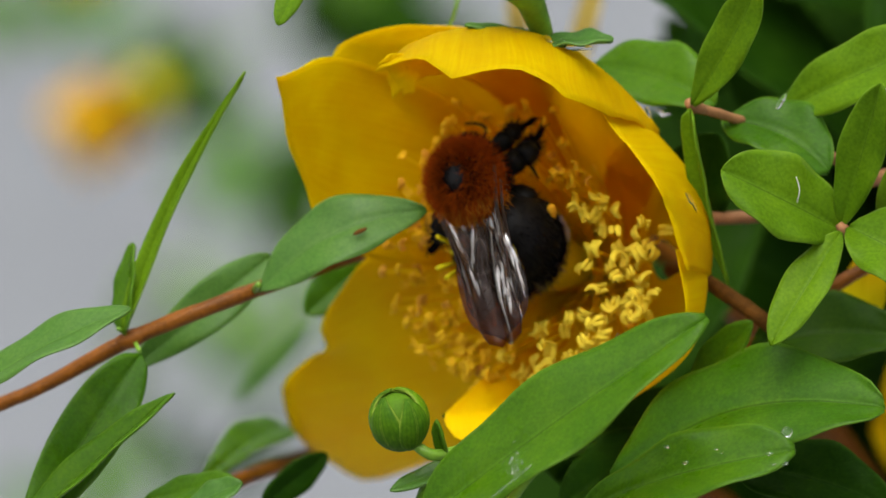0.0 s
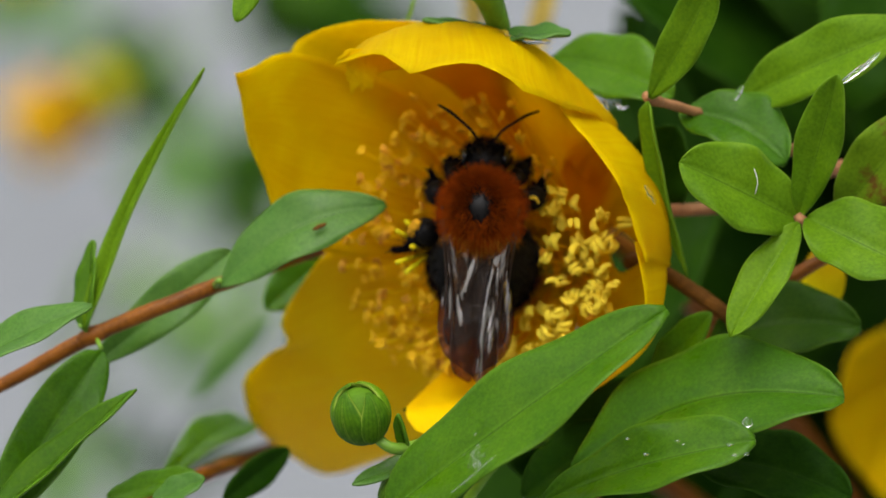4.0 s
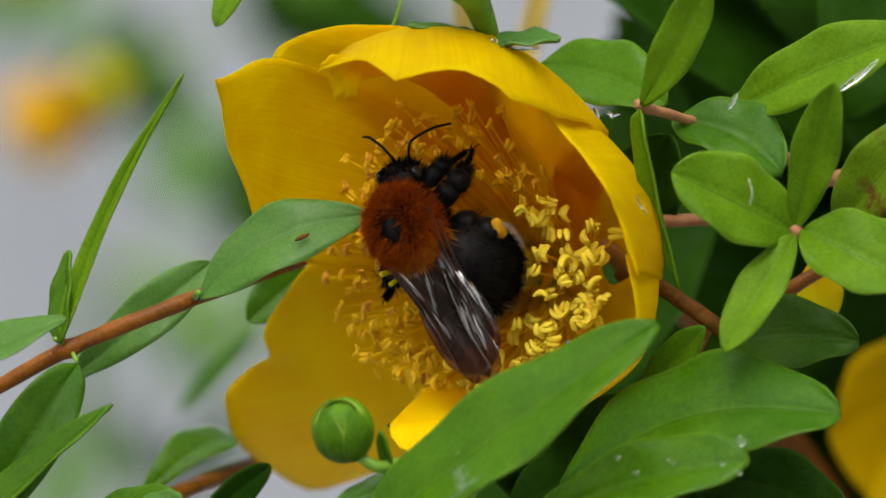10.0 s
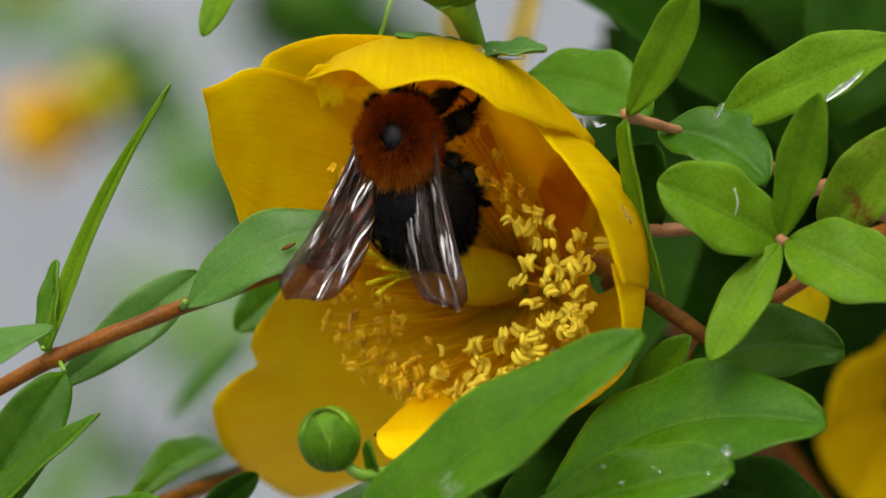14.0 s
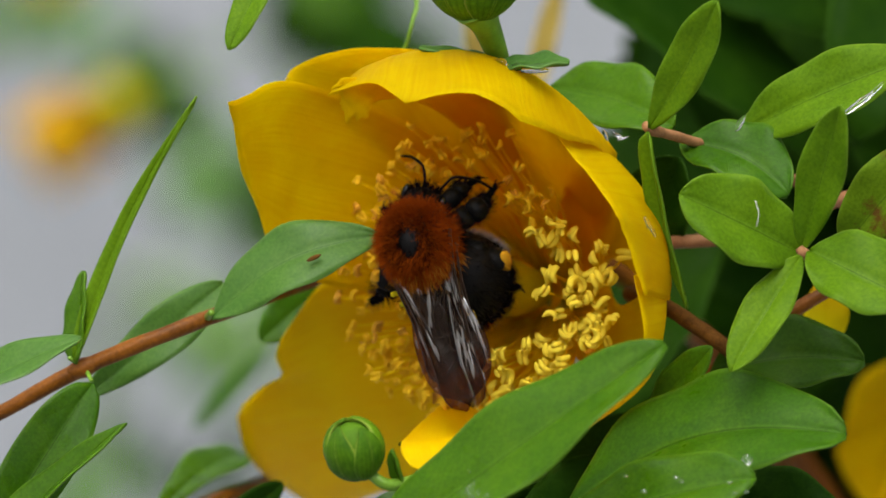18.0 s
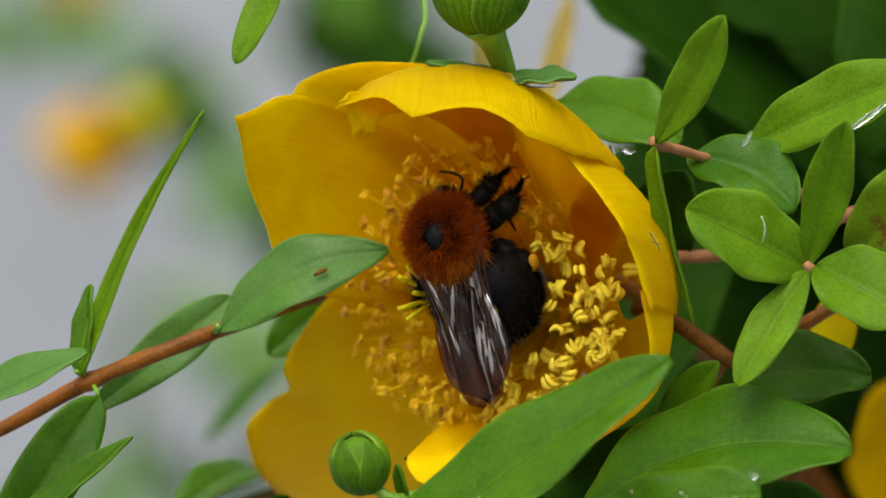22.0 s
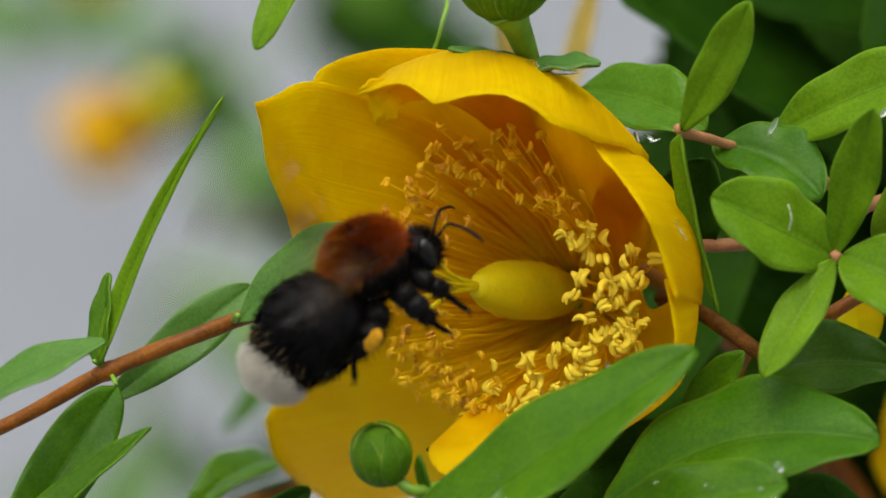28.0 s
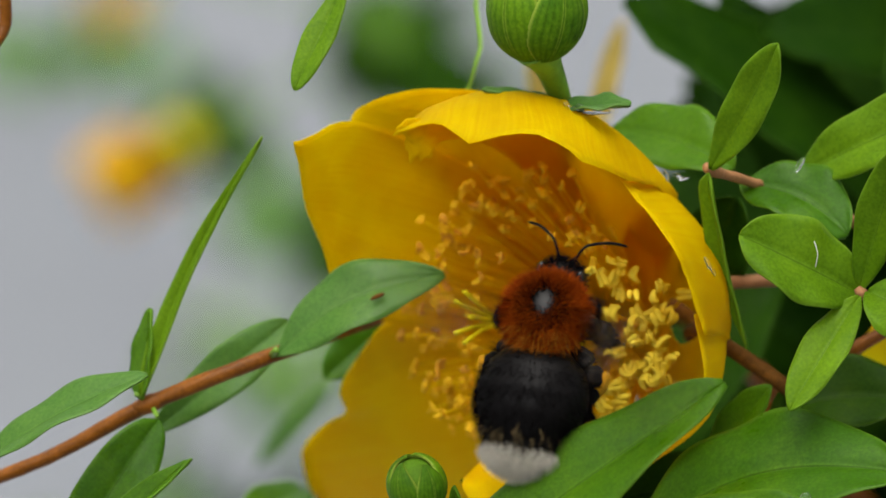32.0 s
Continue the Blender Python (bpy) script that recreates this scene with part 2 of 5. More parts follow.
FUR_GREY = plain("fur_straw", (0.30, 0.22, 0.10), 0.8, 0.2, 500, 0.3)
POLLEN = plain("pollen_yellow", (0.62, 0.31, 0.015), 0.9, 0.1, 2500, 0.3, strength=0.8)


def wing_material():
    m, n, l, b = material("wing_membrane")
    a = noise_tex(n, l, 700, 3)
    t = ramp(n, [(0.3, (0.010, 0.005, 0.002)), (0.7, (0.028, 0.013, 0.005))])
    l.new(a.outputs[0], t.inputs[0])
    l.new(t.outputs[0], b.inputs["Base Color"])
    b.inputs["Roughness"].default_value = 0.4
    clear, gloss = n.new("ShaderNodeBsdfTransparent"), n.new("ShaderNodeBsdfGlossy")
    clear.inputs[0].default_value = (0.64, 0.46, 0.27, 1)
    gloss.inputs["Roughness"].default_value = 0.22
    streak, tc, mp = n.new("ShaderNodeTexNoise"), n.new("ShaderNodeTexCoord"), n.new("ShaderNodeMapping")
    mp.inputs["Rotation"].default_value = (0, 0, radians(18))
    mp.inputs["Scale"].default_value = (110, 980, 60)
    streak.inputs["Scale"].default_value, streak.inputs["Detail"].default_value = 1.0, 3
    l.new(tc.outputs["Object"], mp.inputs["Vector"])
    l.new(mp.outputs[0], streak.inputs["Vector"])
    ridge = n.new("ShaderNodeBump")
    ridge.inputs["Strength"].default_value, ridge.inputs["Distance"].default_value = 1.0, 0.0009
    l.new(streak.outputs[0], ridge.inputs["Height"])
    l.new(ridge.outputs[0], gloss.inputs["Normal"])
    one, two = n.new("ShaderNodeMixShader"), n.new("ShaderNodeMixShader")
    one.inputs[0].default_value, two.inputs[0].default_value = 0.10, 0.05
    l.new(clear.outputs[0], one.inputs[1])
    l.new(b.outputs[0], one.inputs[2])
    pleat = ramp(n, [(0.54, (0.02,) * 3), (0.552, (0.37,) * 3), (0.60, (0.37,) * 3), (0.612, (0.02,) * 3)])
    l.new(streak.outputs[0], pleat.inputs[0])
    l.new(pleat.outputs[0], two.inputs[0])
    l.new(one.outputs[0], two.inputs[1])
    l.new(gloss.outputs[0], two.inputs[2])
    l.new(two.outputs[0], n["Material Output"].inputs[0])
    return m


WING = wing_material()


def water_material():
    m, n, l, b = material("rain_water")
    b.inputs["Base Color"].default_value = (1, 1, 1, 1)
    b.inputs["Roughness"].default_value, b.inputs["IOR"].default_value, b.inputs["Transmission Weight"].default_value = 0.02, 1.33, 1.0
    return m


WATER = water_material()


# ---- building ----
def mesh_of(name, bm, mat):
    me = bpy.data.meshes.new(name)
    bm.normal_update()
    bm.to_mesh(me)
    bm.free()
    for p in me.polygons:
        p.use_smooth = True
    me.materials.append(mat)
    return me


def part(name, bm, mat, parent, label="", m=None):
    """Links a bmesh as one mesh object under a thing or a part."""
    me = bm if isinstance(bm, bpy.types.Mesh) else mesh_of(name, bm, mat)
    ob = new(name, me)
    if parent:
        ob.parent = parent
        ob.matrix_parent_inverse = Matrix()
        if m is None:
            ob.matrix_parent_inverse = WORLD[parent.name].inverted() if parent.name in WORLD else Matrix()
            WORLD[ob.name] = Matrix()
        else:
            ob.matrix_parent_inverse = WORLD[parent.name].inverted() if parent.name in WORLD else Matrix()
            ob.matrix_basis = m
            WORLD[ob.name] = m.copy()
    if label:
        tagged(ob, label)
    return ob


WORLD = {}


def thing(name, where, label, category, group="", kind=""):
    ob = new(name)
    ob.matrix_basis = Matrix.Translation(where)
    WORLD[ob.name] = ob.matrix_basis.copy()
    return tagged(ob, label, category, group, kind)


def smooth(pts, per):
    """A gliding line through points."""
    p = [pts[0] * 2 - pts[1], *pts, pts[-1] * 2 - pts[-2]]
    out = []
    for i in range(1, len(p) - 2):
        for k in range(per):
            t = k / per
            a, b, c, d = p[i - 1], p[i], p[i + 1], p[i + 2]
            out.append(0.5 * (2 * b + (c - a) * t + (2 * a - 5 * b + 4 * c - d) * t * t + (3 * b - a - 3 * c + d) * t ** 3))
    out.append(pts[-1])
    return out


def tube(bm, pts, radii, sides=8, per=6, cap=True):
    """A tapered round stem through points; radii in metres, one per point."""
    line = smooth(pts, per) if per > 1 else pts
    rr = np.interp(np.linspace(0, len(pts) - 1, len(line)), range(len(pts)), radii)
    rings, side = [], None
    for i, p in enumerate(line):
        t = (line[min(i + 1, len(line) - 1)] - line[max(i - 1, 0)]).normalized()
        if side is None:
            side = t.orthogonal().normalized()
        side = (side - t * side.dot(t)).normalized()
        other = t.cross(side)
        rings.append([bm.verts.new(p + (side * math.cos(a) + other * math.sin(a)) * rr[i]) for a in (2 * math.pi * k / sides for k in range(sides))])
    for a, b in zip(rings, rings[1:]):
        for k in range(sides):
            bm.faces.new((a[k], a[(k + 1) % sides], b[(k + 1) % sides], b[k]))
    if cap:
        bm.faces.new(list(reversed(rings[0])))
        bm.faces.new(rings[-1])
    return bm


def sheet(grid, thick, uvs=None):
    """A closed thin sheet over a grid of places."""
    bm = bmesh.new()
    lay = bm.loops.layers.uv.new("UVMap")
    nu, nv = len(grid), len(grid[0])
    tops, bots, where = [], [], {}
    for i in range(nu):
        ta, ba = [], []
        for j in range(nv):
            du = grid[min(i + 1, nu - 1)][j] - grid[max(i - 1, 0)][j]
            dv = grid[i][min(j + 1, nv - 1)] - grid[i][max(j - 1, 0)]
            nn = du.cross(dv)
            nn = nn.normalized() if nn.length > 1e-14 else Vector((0, 0, 1))
            edge = 0.35 if j in (0, nv - 1) or i in (0, nu - 1) else 1.0
            a, b = bm.verts.new(grid[i][j] + nn * thick * 0.5 * edge), bm.verts.new(grid[i][j] - nn * thick * 0.5 * edge)
            uvc = uvs[i][j] if uvs else (i / (nu - 1), j / (nv - 1))
            where[a] = where[b] = uvc
            ta.append(a), ba.append(b)
        tops.append(ta), bots.append(ba)
    for i in range(nu - 1):
        for j in range(nv - 1):
            bm.faces.new((tops[i][j], tops[i + 1][j], tops[i + 1][j + 1], tops[i][j + 1]))
            bm.faces.new((bots[i][j], bots[i][j + 1], bots[i + 1][j + 1], bots[i + 1][j]))
    for j in range(nv - 1):
        bm.faces.new((tops[0][j], tops[0][j + 1], bots[0][j + 1], bots[0][j]))
        bm.faces.new((tops[-1][j + 1], tops[-1][j], bots[-1][j], bots[-1][j + 1]))
    for i in range(nu - 1):
        bm.faces.new((tops[i + 1][0], tops[i][0], bots[i][0], bots[i + 1][0]))
        bm.faces.new((tops[i][-1], tops[i + 1][-1], bots[i + 1][-1], bots[i][-1]))
    for f in bm.faces:
        for lp in f.loops:
            lp[lay].uv = where[lp.vert]
    return bm


def leaf_shape(length, width, bend=0.0, fold=0.12, peak=0.5, twist=0.0, wave=0.045, side=0.0, blunt=0.55, seed=0, nu=28, nv=13):
    """A leaf from the origin along x, its face to z. bend arches it, fold lifts the two halves, side curves it in its plane."""
    rnd = random.Random(seed)
    ph = rnd.uniform(0, 6)
    grid, uvs = [], []
    k = math.log(0.5) / math.log(peak)
    for i in range(nu):
        s = i / (nu - 1)
        w = width * 0.5 * max(0.012, math.sin(math.pi * s ** k)) ** blunt
        x, z0, y0 = length * s, bend * length * math.sin(math.pi * s), side * length * math.sin(math.pi * s)
        row, ur = [], []
        for j in range(nv):
            v = 2 * j / (nv - 1) - 1
            a = twist * (s - 0.5)
            lift = fold * abs(v) * w * 2 + wave * width * math.sin(5 * s * math.pi + ph + 2 * v) * abs(v) ** 2 - 0.03 * width * math.exp(-(v / 0.12) ** 2)
            y, z = v * w, lift
            row.append(Vector((x, y0 + y * math.cos(a) - z * math.sin(a), z0 + y * math.sin(a) + z * math.cos(a))))
            ur.append((s, (v + 1) / 2))
        grid.append(row), uvs.append(ur)
    return sheet(grid, 0.00028, uvs)


SEED = [10]


def leaf(parent, base, tip, width, face=(0, 0.35, -1), mat=None, label="", **shape):
    """One leaf between two places; width in millimetres; face: where its upper side looks, as D()."""
    SEED[0] += 1
    x = tip - base
    z = D(*face)
    z = (z - x.normalized() * z.dot(x.normalized())).normalized()
    y = z.cross(x.normalized())
    m = Matrix.Translation(base) @ Matrix((x.normalized(), y, z)).transposed().to_4x4()
    return part("leaf", leaf_shape(x.length, width * MM, seed=SEED[0], **shape), mat or LEAF, parent, label, m)


def branch(parent, pts, radii, mat=None, name="branch", label="", sides=10):
    bm = tube(bmesh.new(), pts, [r * MM for r in radii], sides, 8)
    for v in bm.verts:
        v.co += noise.noise_vector(v.co * 900) * 0.00008
    return part(name, bm, mat or BARK, parent, label)


def petal(parent, rows, label="", ruffle=0.25, seed=0, mat=None, nv=26, ragged=0.0, crumple=0.0):
    """A petal lofted from base to tip through cross-rows of places, softly ruffled."""
    wide = [smooth(r, 8) for r in rows]
    def along(w, f):
        i = min(int(f * (len(w) - 1)), len(w) - 2)
        return w[i].lerp(w[i + 1], f * (len(w) - 1) - i)
    wide = [[along(w, k / (nv - 1)) for k in range(nv)] for w in wide]
    cols = [smooth([w[k] for w in wide], 8) for k in range(nv)]
    nu_all = len(cols[0])
    grid = []
    for i in range(nu_all):
        s = i / (nu_all - 1)
        row = []
        for j in range(nv):
            v = j / (nv - 1)
            p = cols[j][i].copy()
            out = max(s, abs(2 * v - 1)) ** 3
            q = p * 160 + Vector((seed * 7.3, 0, 0))
            p += noise.noise_vector(q) * ruffle * MM * (0.35 + out) + noise.noise_vector(q * 3.1) * ruffle * 0.3 * MM * (0.2 + out) + noise.noise_vector(q * 9.0) * ruffle * 0.22 * MM * out
            if crumple:
                p += (noise.noise_vector(p * 900) + noise.noise_vector(p * 2100) * 0.5) * crumple * MM * min(1.0, 2 * s)
            if ragged and s > 0.6:
                tear = noise.noise(Vector((v * 9 + seed, seed, 0))) + 0.6 * noise.noise(Vector((v * 27, seed, 4)))
                p += (cols[j][i] - cols[j][i - 2]).normalized() * ragged * MM * tear * ((s - 0.6) / 0.4) ** 2
            row.append(p)
        grid.append(row)
    return part("petal", sheet(grid, 0.00022), mat or PETAL, parent, label)


def where_on(parent):
    return "the yellow blossom" if parent.name.startswith("flower") else "a green leaf"


def rain(bm, m, label):
    ob = new("raindrop", mesh_of("raindrop", bm, WATER))
    ob.matrix_basis = m
    return tagged(ob, label, "raindrop", "raindrops on the shrub")


def droplet(parent, where, r, out=(0, 0.2, -1), long=1.0):
    bm = bmesh.new()
    bmesh.ops.create_icosphere(bm, subdivisions=3, radius=1.0)
    for v in bm.verts:
        v.co = Vector((v.co.x * r * long, v.co.y * r, v.co.z * r * 0.42)) * MM
    z = D(*out)
    m = Matrix.Translation(where) @ z.to_track_quat("Z", "Y").to_matrix().to_4x4()
    return rain(bm, m, "clear round raindrop resting on " + where_on(parent))


def film(parent, a, b, r, flat=0.5):
    """A smear of rain water from a to b."""
    bm = bmesh.new()
    bmesh.ops.create_icosphere(bm, subdivisions=3, radius=1.0)
    ln = (b - a).length * 0.5
    for v in bm.verts:
        w = 1 + 0.35 * noise.noise(v.co * 1.7 + a * 3000)
        v.co = Vector((v.co.x * ln, v.co.y * r * w * MM, v.co.z * r * w * flat * MM))
    x = (b - a).normalized()
    z = (-AHEAD + UP * 0.5 - x * (-AHEAD + UP * 0.5).dot(x)).normalized()
    m = Matrix.Translation((a + b) / 2) @ Matrix((x, z.cross(x), z)).transposed().to_4x4()
    return rain(bm, m, "flat smear of rain water on " + where_on(parent))


# ---- the ground ----
def build_ground():
    bm = bmesh.new()
    bmesh.ops.create_grid(bm, x_segments=60, y_segments=60, size=60.0)
    m, n, l, b = material("pale_paving")
    a, c = noise_tex(n, l, 1.3, 6, 0.6), noise_tex(n, l, 160, 3)
    t = ramp(n, [(0.30, (0.138, 0.147, 0.162)), (0.5, (0.172, 0.183, 0.201)), (0.72, (0.216, 0.228, 0.246))])
    l.new(maths(n, l, "ADD", maths(n, l, "MULTIPLY", a.outputs[0], 0.85), maths(n, l, "MULTIPLY", c.outputs[0], 0.15)), t.inputs[0])
    l.new(t.outputs[0], b.inputs["Base Color"])
    b.inputs["Roughness"].default_value = 0.6
    bump(n, l, b, c.outputs[0], 0.4, 0.002)
    ob = new("ground", mesh_of("ground", bm, m))
    return tagged(ob, "pale grey damp concrete garden paving", "ground", kind="structure")


build_ground()


def build_wall():
    """Adds an unseen wall behind the camera, to shape the light from the front."""
    bm = bmesh.new()
    bmesh.ops.create_cube(bm, size=1.0)
    for v in bm.verts:
        v.co = Vector((v.co.x * 9.0, v.co.y * 0.25 - 2.4, v.co.z * 2.2 + 1.1))
    bmesh.ops.bevel(bm, geom=bm.edges[:], offset=0.02, segments=2, affect="EDGES")
    ob = new("added_wall_south", mesh_of("added_wall_south", bm, plain("pale_render", (0.48, 0.47, 0.44), 0.9, 0.1, 3, 0.15)))
    return tagged(ob, "unseen pale wall added to shape the front light", "wall", kind="structure")


build_wall()

# ---- the shrub in front: branches with their leaves ----
ROOT = Vector((0.10, 0.42, 0.0))
shrub = thing("shrub", ROOT, "green hypericum shrub with red-brown twigs and oval leaves", "shrub")
FORK = V(62, -62, 110)
trunk = branch(shrub, [ROOT + Vector((0, 0, -0.01)), ROOT + Vector((0.01, -0.02, 0.3)), ROOT + Vector((-0.01, -0.10, 0.6)), FORK], [6, 5, 4, 2.2], BARK_OLD, "trunk", "old brown woody stem")

left_twig = branch(shrub, [V(-42.39, -13.89, 6), V(-34.71, -10.79, 5), V(-27.70, -7.02, 4), V(-18.49, -3.33, 5), V(-10.38, -0.30, 19), V(-2.84, 2.04, 30), V(20, -5, 55), FORK], [0.5, 0.55, 0.62, 0.62, 0.65, 0.7, 1.0, 1.6], BARK, label="smooth red-brown twig")
leaf(left_twig, V(-28.35, -6.50, 3), V(-19.00, 13.05, -1), 1.5, (-0.5, 0.2, -1), LEAF_YOUNG, bend=-0.03, peak=0.28, fold=0.25, side=0.06, blunt=0.75)
leaf(left_twig, V(-28.2, -6.6, 3.2), V(-27.6, 0.2, 3.6), 2.3, (-0.8, 0.1, -0.8), LEAF, fold=0.25, peak=0.4)
leaf(left_twig, V(-40.64, -12.14, -4), V(-27.22, -4.73, -6), 4.2, (-0.3, 1, -0.75), LEAF_PALE, bend=0.05, peak=0.6)
leaf(left_twig, V(-26.95, -8.16, 2), V(-35.35, -21.69, -3), 5.0, (0.35, 0.5, -1), LEAF, peak=0.42, bend=0.03, blunt=0.6)
leaf(left_twig, V(-36.17, -21.69, -3), V(-24.03, -10.94, -4), 2.9, (-0.5, 1, -0.9), LEAF, peak=0.45, fold=0.3, blunt=0.7)
leaf(left_twig, V(-28.50, -9.80, 8), V(-17.43, -0.72, 9), 3.9, (0.2, 0.4, -1), LEAF_PALE, peak=0.62, bend=0.05, side=-0.02)
leaf(left_twig, V(-18.1, -3.4, 4), V(-5.5, 2.86, 3), 5.5, (-0.1, 0.6, -1), LEAF_PALE, "pale green leaf with a small brown spot", peak=0.5, bend=0.08, side=0.07, fold=0.05, blunt=0.68, twist=0.25)
leaf(left_twig, V(-23.41, -13.98, 95), V(-16.36, -6.57, 92), 1.7, (0, 0.3, -1), LEAF_PALE)
leaf(left_twig, V(-14.94, -5.17, 19), V(-10.45, -1.27, 22), 3.6, (0, 0.3, -1), LEAF, peak=0.5)
for a, b, r in ((V(-27.70, -6.94, 4), V(-28.68, -6.25, 2.8), 0.14), (V(-27.58, -6.94, 4), V(-26.98, -8.00, 2.4), 0.14), (V(-18.49, -3.33, 5), V(-18.04, -2.88, 1), 0.2)):
    part("petiole", tube(bmesh.new(), [a, a.lerp(b, 0.5), b], [r * 1.5 * MM, r * 1.3 * MM, r * 1.2 * MM], 8, 4), STALK, left_twig)
part("node", tube(bmesh.new(), [V(-28.75, -7.48, 4), V(-27.70, -7.02, 3.9), V(-26.57, -6.56, 4)], [0.55 * MM, 0.8 * MM, 0.55 * MM], 10, 5), BARK, left_twig, "swollen twig node")
part("brown_spot", leaf_shape(1.15 * MM, 0.32 * MM, seed=2, nu=8, nv=5), BARK_OLD, left_twig, "small rust-brown spot", Matrix.Translation(V(-11.0, 0.92, 1.75)) @ Matrix((D(0.85, 0.45, 0), D(-0.4, 0.8, 0.4), D(-0.1, 0.6, -1))).transposed().to_4x4())

low_twig = branch(shrub, [V(-30.84, -22.53, 10), V(-20.79, -18.35, 14), V(-14.48, -16.78, 48), V(-4.87, -12.84, 56), V(20, -22, 66), FORK], [0.6, 0.7, 0.7, 0.75, 1.0, 1.5], BARK, label="red-brown twig")
leaf(low_twig, V(-23.04, -18.51, 16), V(-15.86, -15.40, 48), 4.4, (0, 0.6, -1), LEAF, peak=0.6, bend=0.06)
leaf(low_twig, V(-18.10, -19.81, 11), V(-13.15, -15.94, 14), 2.6, (0.2, -0.2, -1), LEAF_SHADED)
leaf(low_twig, V(-26.65, -19.30, 4), V(-19.84, -17.45, 2), 2.6, (0, 0.8, -0.8), LEAF)
leaf(low_twig, V(-22.98, -19.45, -2), V(-19.00, -17.67, -3), 2.6, (0, 0.8, -0.8), LEAF_PALE)

# right of the blossom
right_twig = branch(shrub, [V(13.43, -1.59, 15), V(14.34, -1.84, 11), V(15.49, -2.28, 7), V(20.47, -5.73, 5), V(23.67, -8.98, 14), V(26.86, -17.37, 45), V(34, -46, 85), FORK], [0.7, 0.7, 0.62, 0.6, 0.7, 0.8, 1.0, 1.4], BARK_OLD, label="rough brown twig")
leaf(right_twig, V(-5.46, -19.92, -10), V(14.98, -4.99, -15), 7.9, (-0.45, 0.75, -1), LEAF, "broad green leaf with wet sheen", peak=0.44, bend=0.05, fold=0.09, side=-0.032, blunt=0.58, nu=28, nv=17)
leaf(right_twig, V(8.34, -16.97, -2), V(28.26, -11.47, -9), 10.2, (0.1, 0.9, -0.9), LEAF, "broad glossy green leaf with a raindrop", peak=0.52, bend=0.08, fold=0.08, side=0.085, blunt=0.46, nu=28, nv=17)
leaf(right_twig, V(6.00, -19.36, -6), V(21.58, -14.64, -12), 6.4, (0.1, 0.8, -0.9), LEAF, peak=0.6, bend=0.06, side=-0.01, blunt=0.5)
leaf(right_twig, V(14.80, -11.08, 12), V(4.93, -17.81, 9), 6.0, (0, 0.6, -1), LEAF_SHADED)
leaf(right_twig, V(12.72, -16.28, 14), V(23.56, -11.18, 16), 8.0, (0, 0.6, -1), LEAF_SHADED)
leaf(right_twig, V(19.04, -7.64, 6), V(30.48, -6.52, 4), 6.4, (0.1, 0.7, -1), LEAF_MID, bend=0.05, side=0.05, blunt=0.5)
leaf(right_twig, V(17.33, -16.21, 0), V(29.22, -19.20, -3), 6.4, (0.2, 0.7, -1), LEAF_SHADED, side=0.06)
leaf(right_twig, V(14.58, -10.49, 5), V(19.08, -5.48, 2), 3.0, (-0.4, 0.4, -1), LEAF)
droplet(right_twig, V(21.04, -13.36, -11.4), 0.38)
wet = random.Random(12)
for k in range(26):
    a = V(1.0, -15.9, -17.6) + (RIGHT * wet.gauss(0, 0.32) + UP * wet.gauss(0, 0.75)) * MM
    film(right_twig, a, a + (RIGHT * wet.uniform(0.05, 0.22) + UP * wet.uniform(0.1, 0.4)) * MM, wet.uniform(0.04, 0.10), 0.4)
film(right_twig, V(-0.75, -18.3, -16.6), V(2.55, -15.45, -17.3), 0.07, 0.5)
for k in range(7):
    droplet(right_twig, V(16.81, -14.99, -13.6) + (RIGHT * wet.gauss(0, 1.8) + UP * wet.gauss(0, 0.5)) * MM, wet.uniform(0.07, 0.16), (0, 0.8, -1), wet.uniform(1.0, 1.8))

upper_twig = branch(shrub, [V(14.47, 10.60, -1), V(17.62, 9.79, 2), V(21.83, 8.51, 7), V(29.77, 5.18, 12), V(40.27, 0.93, 30), V(50, -10, 70), FORK], [0.36, 0.38, 0.42, 0.5, 0.8, 1.0, 1.4], BARK_PINK, label="pinkish young twig")
leaf(upper_twig, V(14.35, 10.66, -2), V(19.07, 19.77, -8), 3.6, (-0.3, 0.2, -1), LEAF_YOUNG, peak=0.55, bend=-0.02, side=-0.015)
leaf(upper_twig, V(14.19, 10.41, -2), V(17.24, -2.68, 2), 2.1, (-0.9, 0, -0.6), LEAF_YOUNG, peak=0.26, fold=0.3, side=-0.03, blunt=0.8)
leaf(upper_twig, V(16.31, 10.97, 4), V(7.10, 14.07, 12), 6.2, (0, 0.6, -1), LEAF, peak=0.5, bend=0.04, side=-0.03, blunt=0.5)
leaf(upper_twig, V(16.95, 9.77, 3), V(24.61, 5.86, -1), 6.0, (0.2, 0.6, -1), LEAF, peak=0.5, bend=0.05, side=0.09, blunt=0.5)
leaf(upper_twig, V(20.98, 10.30, 4), V(33.85, 15.89, -2), 5.6, (-0.2, 0.5, -1), LEAF_YOUNG, "leaf with a wet curled edge", peak=0.55, bend=0.05, blunt=0.5, side=-0.01)
leaf(upper_twig, V(16.79, 8.74, 8), V(14.37, 1.75, 12), 6.0, (-0.2, 0.4, -1), LEAF_SHADED)
film(upper_twig, V(28.35, 11.58, -5), V(30.69, 13.32, -4.5), 0.22)
film(upper_twig, V(20.62, 10.44, -1), V(21.37, 11.68, -1), 0.22)
film(upper_twig, V(29.72, 12.41, -4.8), V(31.41, 14.07, -4.3), 0.16)
